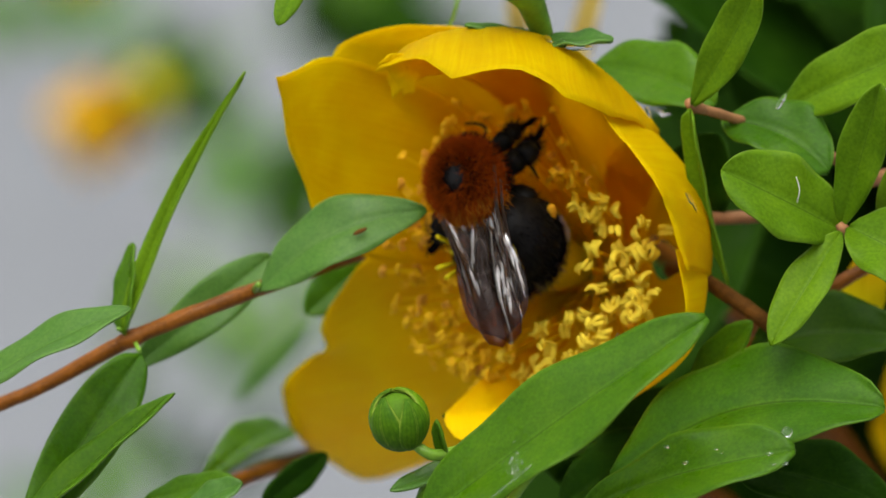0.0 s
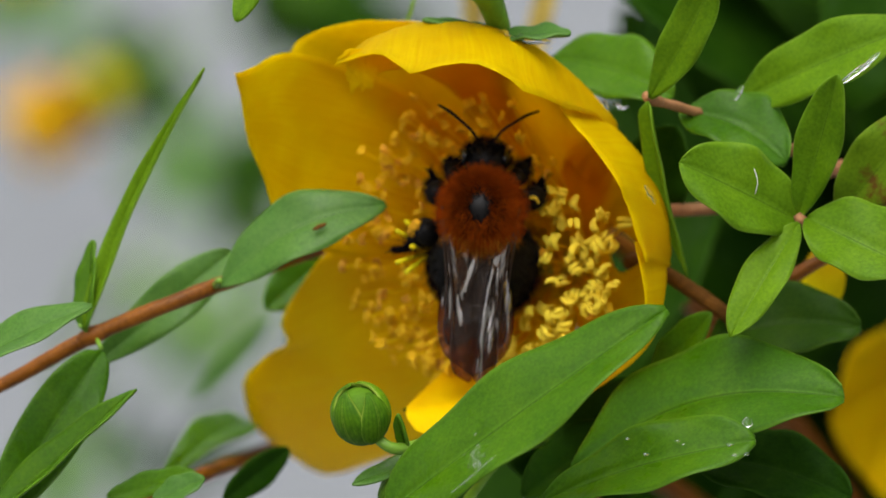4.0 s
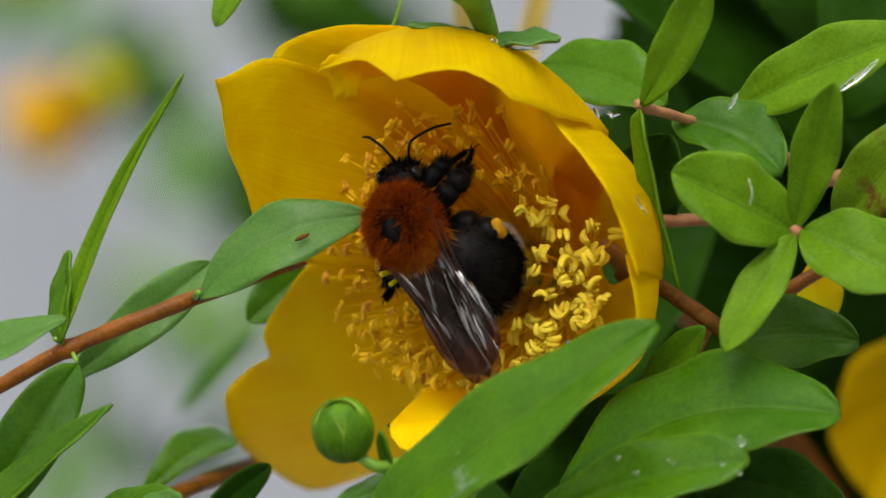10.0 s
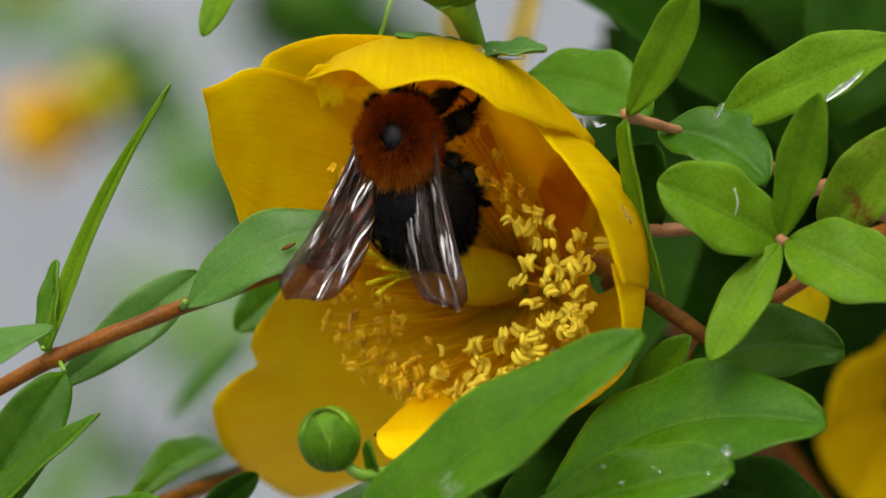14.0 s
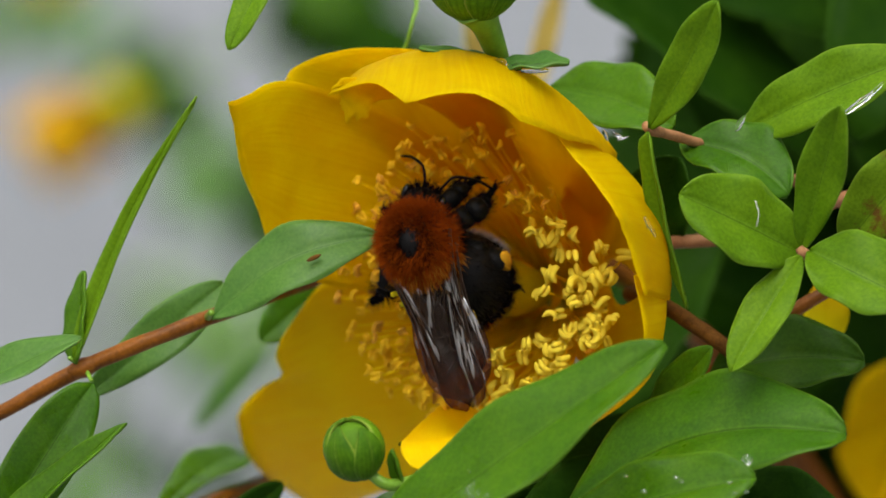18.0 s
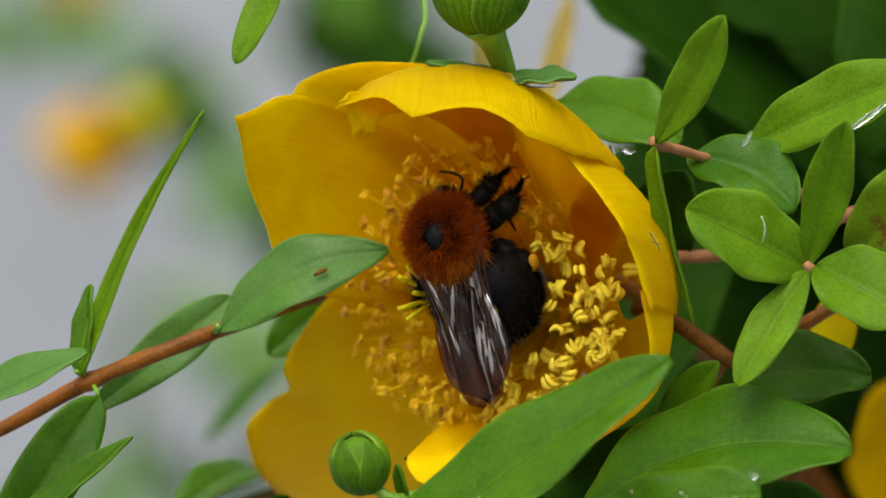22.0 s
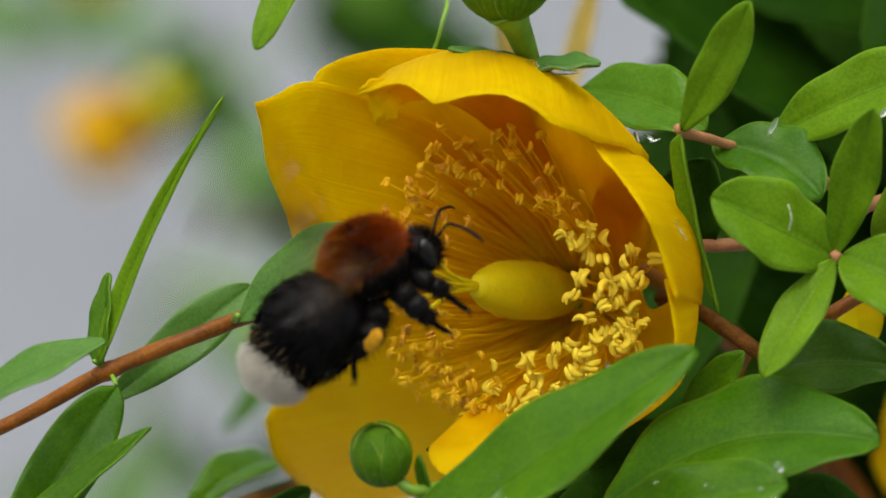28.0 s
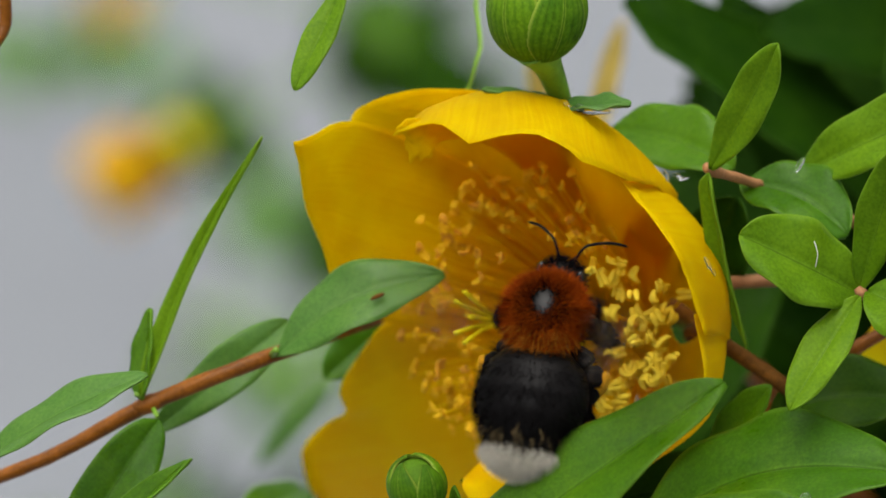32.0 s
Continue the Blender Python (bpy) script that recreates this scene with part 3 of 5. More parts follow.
for p, q, r in ((V(10.99, 10.70, 3), V(11.32, 9.86, 3), 0.16), (V(11.69, 10.47, 4), V(12.44, 10.13, 4), 0.14), (V(12.02, 9.96, 4), V(12.95, 10.21, 4), 0.1)):
    film(upper_twig, p, q, r)

cluster_twig = branch(shrub, [V(25.50, 1.49, -3), V(27.16, 0.67, 4), V(30.50, -1.24, 10), V(40.27, -5.29, 30), V(50, -20, 70), FORK], [0.35, 0.42, 0.45, 0.8, 1.0, 1.4], BARK_PINK, label="pinkish young twig")
leaf(cluster_twig, V(25.33, 1.61, -3), V(27.89, 12.17, -9), 3.7, (-0.3, 0.2, -1), LEAF_YOUNG, peak=0.55, bend=-0.02, blunt=0.62)
leaf(cluster_twig, V(25.25, 1.53, -3), V(16.33, 5.78, -7), 6.7, (-0.1, 0.5, -1), LEAF_YOUNG, peak=0.52, bend=0.05, blunt=0.5, side=0.02)
leaf(cluster_twig, V(25.31, 1.28, -4), V(20.01, -7.12, -8), 3.6, (-0.3, 0.3, -1), LEAF_YOUNG, peak=0.52, bend=0.02, blunt=0.6)
leaf(cluster_twig, V(25.93, 1.69, -4), V(33.97, -2.41, -8), 6.6, (0.1, 0.5, -1), LEAF_YOUNG, peak=0.5, bend=0.04, blunt=0.5, side=-0.02)
leaf(cluster_twig, V(28.67, 1.92, 0), V(35.22, 9.81, -3), 5.2, (0.1, 0.4, -1), LEAF_RUSTY, "leaf turning rust-brown at its edge", peak=0.5, bend=0.04, blunt=0.55)
part("node", tube(bmesh.new(), [V(14.0, 10.9, -1.9), V(14.45, 10.62, -1.3), V(15.2, 10.4, -0.6)], [0.34 * MM, 0.5 * MM, 0.4 * MM], 10, 5), BARK_PINK, upper_twig, "pinkish swollen node")
part("node", tube(bmesh.new(), [V(25.2, 1.9, -3.4), V(25.5, 1.5, -3.4), V(26.1, 1.2, -2.6)], [0.3 * MM, 0.46 * MM, 0.38 * MM], 10, 5), BARK_PINK, cluster_twig, "pinkish swollen node")
part("thread", tube(bmesh.new(), [V(21.76, 5.28, -8.2), V(22.00, 4.33, -8.4), V(21.84, 3.40, -8.2)], [0.04 * MM] * 3, 5, 4), FUR_WHITE, cluster_twig, "white silk thread")

branch(shrub, [V(12.77, 1.77, 16), V(16.01, 2.34, 10), V(20.23, 2.59, 9), V(26.18, 4.08, 9), V(30.63, 5.82, 12), V(43.83, 4.98, 35), V(54, -10, 80), FORK], [0.5, 0.5, 0.5, 0.5, 0.55, 0.8, 1.0, 1.4], BARK_PINK, label="pinkish twig")
branch(shrub, [V(18.74, -7.69, 9), V(23.15, -4.41, 8), V(27.40, -1.65, 8), V(35.06, 2.41, 14), V(44.28, -1.77, 40), V(54, -16, 80), FORK], [0.5, 0.55, 0.55, 0.6, 0.8, 1.0, 1.4], BARK, label="red-brown twig")

under_twig = branch(shrub, [V(17.72, -11.88, 10), V(14.54, -15.09, 4), V(11.11, -18.00, 1), V(7.33, -21.62, 0)], [0.5, 0.6, 0.6, 0.6], BARK, label="red-brown twig")
leaf(under_twig, V(12.98, -19.46, 8), V(3.23, -15.26, 9), 6.5, (0, 0.6, -1), LEAF_SHADED)
leaf(under_twig, V(4.88, -19.30, 4), V(12.98, -13.95, 8), 5.0, (0, 0.5, -1), LEAF_SHADED)
top_twig = branch(shrub, [V(-13.05, 24.57, -1), V(-9.54, 31.56, 10), V(0.73, 38.16, 40), V(40, 30, 80), FORK], [0.35, 0.5, 0.8, 1.2, 1.6], BARK, label="red-brown twig")
leaf(top_twig, V(-12.82, 24.52, -2), V(-16.48, 16.36, -5), 2.5, (-0.3, 0.3, -1), LEAF_YOUNG, peak=0.55)
branch(shrub, [V(-4.81, 14.22, 14), V(-3.85, 16.94, 12), V(-2.91, 20.15, 12), V(-1.04, 27.90, 20), V(20, 40, 60)], [0.12, 0.14, 0.16, 0.2, 0.3], STALK, "shoot", "thin green shoot")
branch(shrub, [V(-41.6, 17.2, 2), V(-38.9, 21.06, 4), V(-36.9, 27.06, 6), V(-21.51, 38.27, 30), V(0, 35, 80), V(40, 30, 80)], [0.4, 0.5, 0.5, 0.7, 1.0, 1.2], BARK, label="red-brown twig")

# ---- the open blossom ----
def shred(x, y, d):
    """A place on the torn tip of the upper petal."""
    k = (1 + d / 450) / 24
    return V((x - 784) * k, (441 - y) * k, d)


HUB = V(6.76, -1.47, 18)
blossom = thing("flower", HUB, "open cup-shaped yellow hypericum blossom with raindrops", "flower")
petal(blossom, [[V(6.10, -2.34, 17.2), V(6.11, -1.26, 18), V(6.32, -0.30, 17.5)],
                [V(-1.89, -1.68, 15), V(-1.25, 4.80, 17), V(0.26, 9.08, 15)],
                [V(-10.21, -0.60, 11.5), V(-11.27, 7.73, 11), V(-11.78, 14.27, 6)],
                [V(-14.13, 2.37, 7), V(-15.91, 8.44, 3.5), V(-16.71, 12.83, 0)]], "smooth yellow petal flaring outwards", seed=1)
petal(blossom, [[V(5.68, -1.04, 18.2), V(6.33, -0.48, 18.6), V(7.20, -0.39, 18.2)],
                [V(-3.62, 7.80, 15.5), V(0.26, 9.58, 18), V(5.04, 8.73, 19)],
                [V(-9.52, 13.01, 9), V(-4.03, 15.03, 12.5), V(3.26, 14.21, 13.5)],
                [V(-12.91, 14.13, 5.5), V(-11.86, 15.41, 6), V(-7.78, 16.87, 6.5), V(-2.28, 16.59, 7), V(3.64, 16.04, 7)]], seed=2)
petal(blossom, [[V(6.55, -0.61, 18.8), V(6.99, -0.83, 19), V(7.55, -1.17, 18.8)],
                [V(0.69, 10.22, 17.5), V(5.48, 9.39, 19.5), V(12.01, 1.78, 20)],
                [V(-6.05, 14.99, 3.5), V(-2.68, 16.30, 2.5), V(2.76, 15.86, 2), V(7.38, 13.46, 3), V(11.89, 8.48, 5.4)],
                [V(-8.77, 13.78, -3), V(-5.93, 14.17, -5), V(-3.45, 12.72, -7), V(1.06, 13.30, -8), V(4.75, 11.30, -8), V(8.02, 9.71, -3.6), V(10.27, 8.98, 1), V(11.91, 8.25, 4.4)]], "bright yellow petal arching over, its edge ragged", seed=3, ruffle=0.55, ragged=0.35)
petal(blossom, [[V(7.21, -0.91, 19), V(7.43, -1.26, 19), V(7.30, -1.61, 19)],
                [V(8.93, 8.28, 18), V(10.67, 3.95, 18.5), V(11.11, 0.69, 18.8)],
                [V(10.46, 8.88, 9), V(13.01, 4.72, 9), V(12.68, 0.55, 9.5)],
                [V(10.64, 10.01, 6), V(14.77, 4.65, 2), V(15.82, 0.04, 2), V(15.69, -2.06, 3)],
                [V(7.38, 10.16, -2), V(10.91, 5.37, -7), V(12.14, 2.91, -7), V(13.71, -1.52, -6.6)]], "yellow petal with a rolled-in rim and a wet spot", seed=4, ruffle=0.3)
petal(blossom, [[V(7.21, -1.69, 19), V(7.43, -2.13, 19), V(7.21, -2.78, 19)],
                [V(11.13, 0.39, 19.5), V(11.33, -3.86, 19), V(10.20, -8.60, 17)],
                [V(12.27, -2.34, 10), V(13.03, -5.07, 10), V(11.76, -8.90, 10), V(7.48, -12.07, 9)],
                [V(15.76, 0.04, 4), V(15.42, -4.15, 2.5), V(13.59, -8.56, 3), V(7.64, -12.84, 6)],
                [V(13.17, 0.04, -5.4), V(13.85, -4.48, -6), V(12.43, -8.42, -4), V(7.12, -12.25, 0)]], seed=7, ruffle=0.25)
petal(blossom, [[shred(690, 92, -1.5), shred(690, 112, -1.5), shred(684, 128, -1.5)],
                [shred(640, 92, -1.8), shred(636, 114, -2.0), shred(642, 136, -1.8)],
                [shred(598, 98, -2.6), shred(604, 124, -2.4), shred(628, 148, -2.0)],
                [shred(562, 108, -2.8), shred(580, 134, -2.4), shred(598, 166, -1.8), shred(630, 156, -1.8)]], "crumpled torn tip of the upper petal", seed=9, ruffle=0.2, ragged=0.7, crumple=0.3)
# the lower petal's shade is put into a duller, less translucent material
petal(blossom, [[V(6.10, -2.55, 17.2), V(6.54, -2.77, 17.8), V(7.11, -2.56, 18)],
                [V(-2.76, 0.91, 16.5), V(-1.04, -7.77, 19), V(3.74, -11.27, 20)],
                [V(-9.43, -0.39, 15), V(-8.46, -9.11, 21), V(-2.83, -15.86, 27)],
                [V(-10.94, -1.59, 15), V(-12.69, -4.06, 16), V(-13.66, -6.23, 17), V(-13.33, -7.86, 19), V(-15.05, -8.8, 22), V(-17.05, -11.0, 25), V(-16.65, -13.9, 30), V(-14.0, -17.1, 35), V(-10.62, -18.9, 37), V(-5.8, -17.4, 35)]], "deep yellow lower petal, its shade put into the material", seed=5, mat=PETAL_DEEP)
petal(blossom, [[V(6.4, -2.4, 19.4), V(6.8, -2.5, 19.6), V(7.2, -2.5, 19.4)],
                [V(1.5, -8.8, 21.8), V(6, -10, 22), V(10, -8, 21)],
                [V(-1.5, -13.6, 26), V(5, -14, 24), V(11.2, -10.6, 21.5)]], seed=8)
petal(blossom, [[V(5.01, -4.49, 16.5), V(7.18, -4.28, 17)],
                [V(-3.03, -11.56, 4), V(-0.38, -10.68, 6), V(3.22, -10.98, 8)],
                [V(-3.91, -12.76, -1), V(-1.00, -12.64, -1), V(3.17, -12.46, 0)],
                [V(-3.23, -14.11, -3), V(-0.79, -15.09, -3.5), V(3.56, -14.69, -3)]], "small yellow petal lobe curled upwards", seed=6, ruffle=0.15, mat=PETAL_DEEP)


def build_heart():
    bm = bmesh.new()
    a, b = V(6.53, -1.34, 17), V(-0.6, -0.7, 7)
    ax = b - a
    pts = [a + ax * s for s in (0, 0.15, 0.35, 0.55, 0.75, 0.9, 1.0)]
    tube(bm, pts, [r * MM for r in (1.2, 1.8, 2.2, 2.3, 2.05, 1.45, 0.8)], 16, 5)
    part("ovary", bm, OVARY, blossom, "yellow-green pear-shaped ovary")
    for k in range(5):
        ang = 2 * math.pi * k / 5
        off = (RIGHT * 0.3 * math.cos(ang) + UP * math.sin(ang)) * 1.7 * MM
        part("style", tube(bmesh.new(), [b - ax * 0.05, b + ax * 0.25 + off * 0.4, b + ax * 0.5 + off * 1.2], [0.3 * MM, 0.17 * MM, 0.2 * MM], 6, 4), OVARY, blossom)
    rnd = random.Random(5)
    c = V(1.78, 0.04, 7)
    e1, e2, out = D(0.85, 0.05, -0.48), D(0, 1, 0), D(-0.5, 0.05, -0.86)
    anther_meshes = []
    for k in range(6):
        bm = bmesh.new()
        for sgn in (-1, 1):
            g = bmesh.ops.create_uvsphere(bm, u_segments=10, v_segments=8, radius=1.0)["verts"]
            lw, cu = rnd.uniform(0.21, 0.25), rnd.uniform(0.15, 0.6)
            for v in g:
                y, z, x = v.co
                blunt = ((1 - min(0.999, abs(x)) ** 5) / (1 - min(0.999, abs(x)) ** 2)) ** 0.5
                v.co = Vector((x * 0.62, y * lw * blunt + sgn * 0.22 + 0.05 * sgn * x, z * lw * blunt + cu * x * x)) * MM
        anther_meshes.append((mesh_of("anther", bm.copy(), ANTHER), mesh_of("anther", bm.copy(), ANTHER_OLD), mesh_of("anther", bm, ANTHER_DULL)))
    for k in range(330):
        # five bundles, fuller below and to the side of the ovary
        ang = rnd.choice((-100, -78, -60, -48, -36, -28, -20, -8, 4, 18, 32, 46, 60, 76, 92, 108, 122, 140, 158, 175, 190, 205, 218, 225, 238, 245, 252)) + rnd.gauss(0, 12)
        r = rnd.gauss(10.2, 0.9) if rnd.random() < 0.8 else rnd.uniform(5.5, 9)
        if 8 < ang < 80:
            r = rnd.uniform(5.6, 8.4)
            if rnd.random() < 0.45:
                continue
        a = radians(ang)
        tip = c + (e1 * math.cos(a) + e2 * math.sin(a)) * r * MM + out * rnd.gauss(0, 1.1) * MM
        foot = HUB + (e1 * math.cos(a) + e2 * math.sin(a)) * 1.6 * MM - out * 0.5 * MM
        mid = foot.lerp(tip, 0.55) + (e1 * math.cos(a) + e2 * math.sin(a)) * 0.6 * MM - out * 1.0 * MM
        st = part("stamen", tube(bmesh.new(), [foot, mid, tip], [0.14 * MM, 0.10 * MM, 0.075 * MM], 5, 4), FILAMENT, blossom)
        old = rnd.random() < (0.35 if 120 < ang < 215 else 0.03)
        q = Euler((rnd.uniform(0, 6.3), rnd.uniform(0, 6.3), rnd.uniform(0, 6.3)))
        s = rnd.uniform(0.85, 1.15) if ang < 20 else rnd.uniform(0.65, 0.85)
        m = Matrix.Translation(tip) @ q.to_matrix().to_4x4() @ Matrix.Diagonal((s, s, s, 1))
        part("anther", anther_meshes[k % 6][1 if old else 2 if 30 < ang < 262 or ang < -92 else 0], None, st, "withered orange anther" if old else "", m)


build_heart()
for a, b, w in ((V(4.43, 15.33, 1), V(-2.66, 16.61, -0.5), 2.0), (V(2.58, 15.21, 0), V(8.38, 15.47, -2), 3.4), (V(4.87, 15.14, 3), V(0.67, 16.33, 1), 1.8)):
    leaf(blossom, a, b, w, (0, 1, -0.4), LEAF_PALE, peak=0.55).name = "sepal"
film(blossom, V(-2.06, 16.53, 3), V(0.67, 15.86, 2), 0.2)
film(blossom, V(2.54, 15.46, 0), V(4.83, 15.54, 0), 0.25)
film(blossom, V(4.20, 15.09, -1), V(6.90, 14.92, -1.2), 0.3)
for x, r in ((V(1.17, 15.77, -0.6), 0.6), (V(3.41, 15.49, -1.4), 0.45), (V(4.60, 15.22, -2.2), 0.4)):
    droplet(blossom, x, r, (0, 0.6, -1))
film(blossom, V(13.78, 4.16, -5.6), V(14.32, 3.17, -5.6), 0.16, 0.4)
film(blossom, V(14.28, 3.42, -5.5), V(14.62, 2.68, -5.3), 0.13, 0.4)


# ---- buds ----
def bud(where, axis, size, stalk, label):
    b = thing("flower_bud", where, label, "bud")
    front = (-AHEAD - axis * (-AHEAD).dot(axis)).normalized()
    q = Matrix((front, axis.cross(front), axis)).transposed().to_4x4()
    # five overlapping sepals, each with its own height
    for phi, high, half, r in ((0.3, 0.74, 0.8, 1.13), (-0.85, 0.88, 0.85, 1.08), (1.5, 0.94, 0.95, 1.06), (2.9, 1.0, 1.1, 1.03), (-2.2, 1.0, 1.1, 1.02)):
        grid = []
        for i in range(18):
            s = i / 17
            th = math.pi * (0.05 + (high - 0.05) * s)
            w = half * max(0.03, 1 - s ** 2.6) ** 0.75 * min(1.0, 0.6 + 1.2 * s)
            row = []
            for j in range(11):
                v = 2 * j / 10 - 1
                ph = phi + v * w + 0.35 * s
                rr = r + 0.03 * (1 - v * v) - 0.05 * s
                row.append(Vector((rr * math.sin(th) * math.cos(ph), rr * math.sin(th) * math.sin(ph), -math.cos(th) * 1.08 * (0.4 + 0.6 * rr))) * size * MM)
            grid.append(row)
        part("sepal", sheet(grid, 0.00034), SEPAL, b, m=Matrix.Translation(where) @ q)
    bm = bmesh.new()
    bmesh.ops.create_uvsphere(bm, u_segments=16, v_segments=10, radius=size * 0.97 * MM)
    part("core", bm, BUD, b, m=Matrix.Translation(where) @ q)
    part("stalk", tube(bmesh.new(), stalk, [(0.45 if size < 3 else 1.15) * size / 2.2 * MM, (0.5 if size < 3 else 0.68) * size / 2.2 * MM] + [0.5 * size / 2.2 * MM] * (len(stalk) - 2), 10, 6), STALK, b)
    return b


low_bud = bud(V(-7.35, -12.62, -9), D(-0.35, 0.95, -0.25), 2.0, [V(-6.21, -14.46, -9), V(-4.74, -15.27, -9), V(-2.21, -14.85, -7), V(1.91, -13.85, -2), V(6.19, -15.22, 8), V(9.48, -11.37, 24)], "round green flower bud on a short stalk")
leaf(low_bud, V(-3.85, -15.59, -8), V(-4.56, -12.67, -10), 1.1, (-0.6, 0.2, -1), LEAF, fold=0.3)
leaf(low_bud, V(-1.60, -15.58, -6), V(-7.92, -17.93, -9), 1.9, (0, 0.8, -0.7), LEAF_PALE)
leaf(low_bud, V(0.25, -16.06, -4), V(-5.27, -19.56, -9), 3.0, (0, 0.6, -0.9), LEAF)
leaf(low_bud, V(-2.43, -12.46, 3), V(-4.19, -12.68, 2), 0.4, (0, 0.8, -0.7), LEAF_SHADED)
bud(V(-4.0, -18.6, -7), D(0.35, 0.9, -0.35), 1.8, [V(-4.5, -20.3, -6.5), V(-3.8, -21.6, -5), V(-0.5, -20.6, -2), V(3.0, -16.5, 4), V(6.19, -15.22, 8)], "small yellow-green flower bud under the broad leaf")
bud(V(1.33, 22.61, -2), D(-0.1, 1, -0.1), 3.5, [V(1.58, 19.54, -2), V(2.25, 18.33, -1), V(3.28, 15.93, 4), V(4.40, 13.10, 20), V(6.68, 6.24, 28)], "swollen green seed capsule on a stout stalk")


# ---- the bumblebee ----
bee = tagged(new("bumblebee"), "tree bumblebee with red-brown thorax, black abdomen and white tail", "bee")
WORLD[bee.name] = Matrix()


def hairs(n, centre, radii, keep, length, lean, seed, width=0.035, lift=0.75):
    """Many fine hairs over an ellipsoid, swept back; keep(unit direction) picks where they grow."""
    rnd = random.Random(seed)
    verts, faces = [], []
    while len(faces) < n:
        u = Vector((rnd.gauss(0, 1), rnd.gauss(0, 1), rnd.gauss(0, 1))).normalized()
        if not keep(u, rnd):
            continue
        p = Vector((u.x * radii[0], u.y * radii[1], u.z * radii[2])) + centre
        nn = Vector((u.x / radii[0], u.y / radii[1], u.z / radii[2])).normalized()
        g = (nn * lift + Vector(lean) + Vector((rnd.gauss(0, 0.28), rnd.gauss(0, 0.28), rnd.gauss(0, 0.28)))).normalized()
        ln = length * rnd.uniform(0.6, 1.15)
        s = g.cross(Vector((rnd.gauss(0, 1), rnd.gauss(0, 1), rnd.gauss(0, 1)))).normalized() * width
        b = p - nn * 0.1
        k = len(verts)
        verts += [(b - s) * MM, (b + s) * MM, (b + g * ln * 0.55 + nn * 0.03 + s * 0.7) * MM, (b + g * ln) * MM, (b + g * ln * 0.55 + nn * 0.03 - s * 0.7) * MM]
        faces.append((k, k + 1, k + 2, k + 3, k + 4))
    me = bpy.data.meshes.new("fur")
    me.from_pydata([tuple(v) for v in verts], [], faces)
    return me


def ball(centre, radii, seg=28, rings=18, squeeze=None):
    bm = bmesh.new()
    bmesh.ops.create_uvsphere(bm, u_segments=seg, v_segments=rings, radius=1.0)
    for v in bm.verts:
        c = Vector((v.co.x * radii[0], v.co.y * radii[1], v.co.z * radii[2]))
        if squeeze:
            c = squeeze(c)
        v.co = (c + Vector(centre)) * MM
    return bm


def fur(n, mat, parent, *spec, label="", **more):
    me = hairs(n, *spec, **more)
    me.materials.append(mat)
    return tagged(part("fur", me, None, parent, label, WORLD[parent.name].copy()), kind="stuff")


WAIST = Vector((-2.2, 0, -0.3)) * MM
TUCK = Vector((-5.6, 0, -0.7)) * MM
NECK = Vector((2.3, 0, -0.5)) * MM


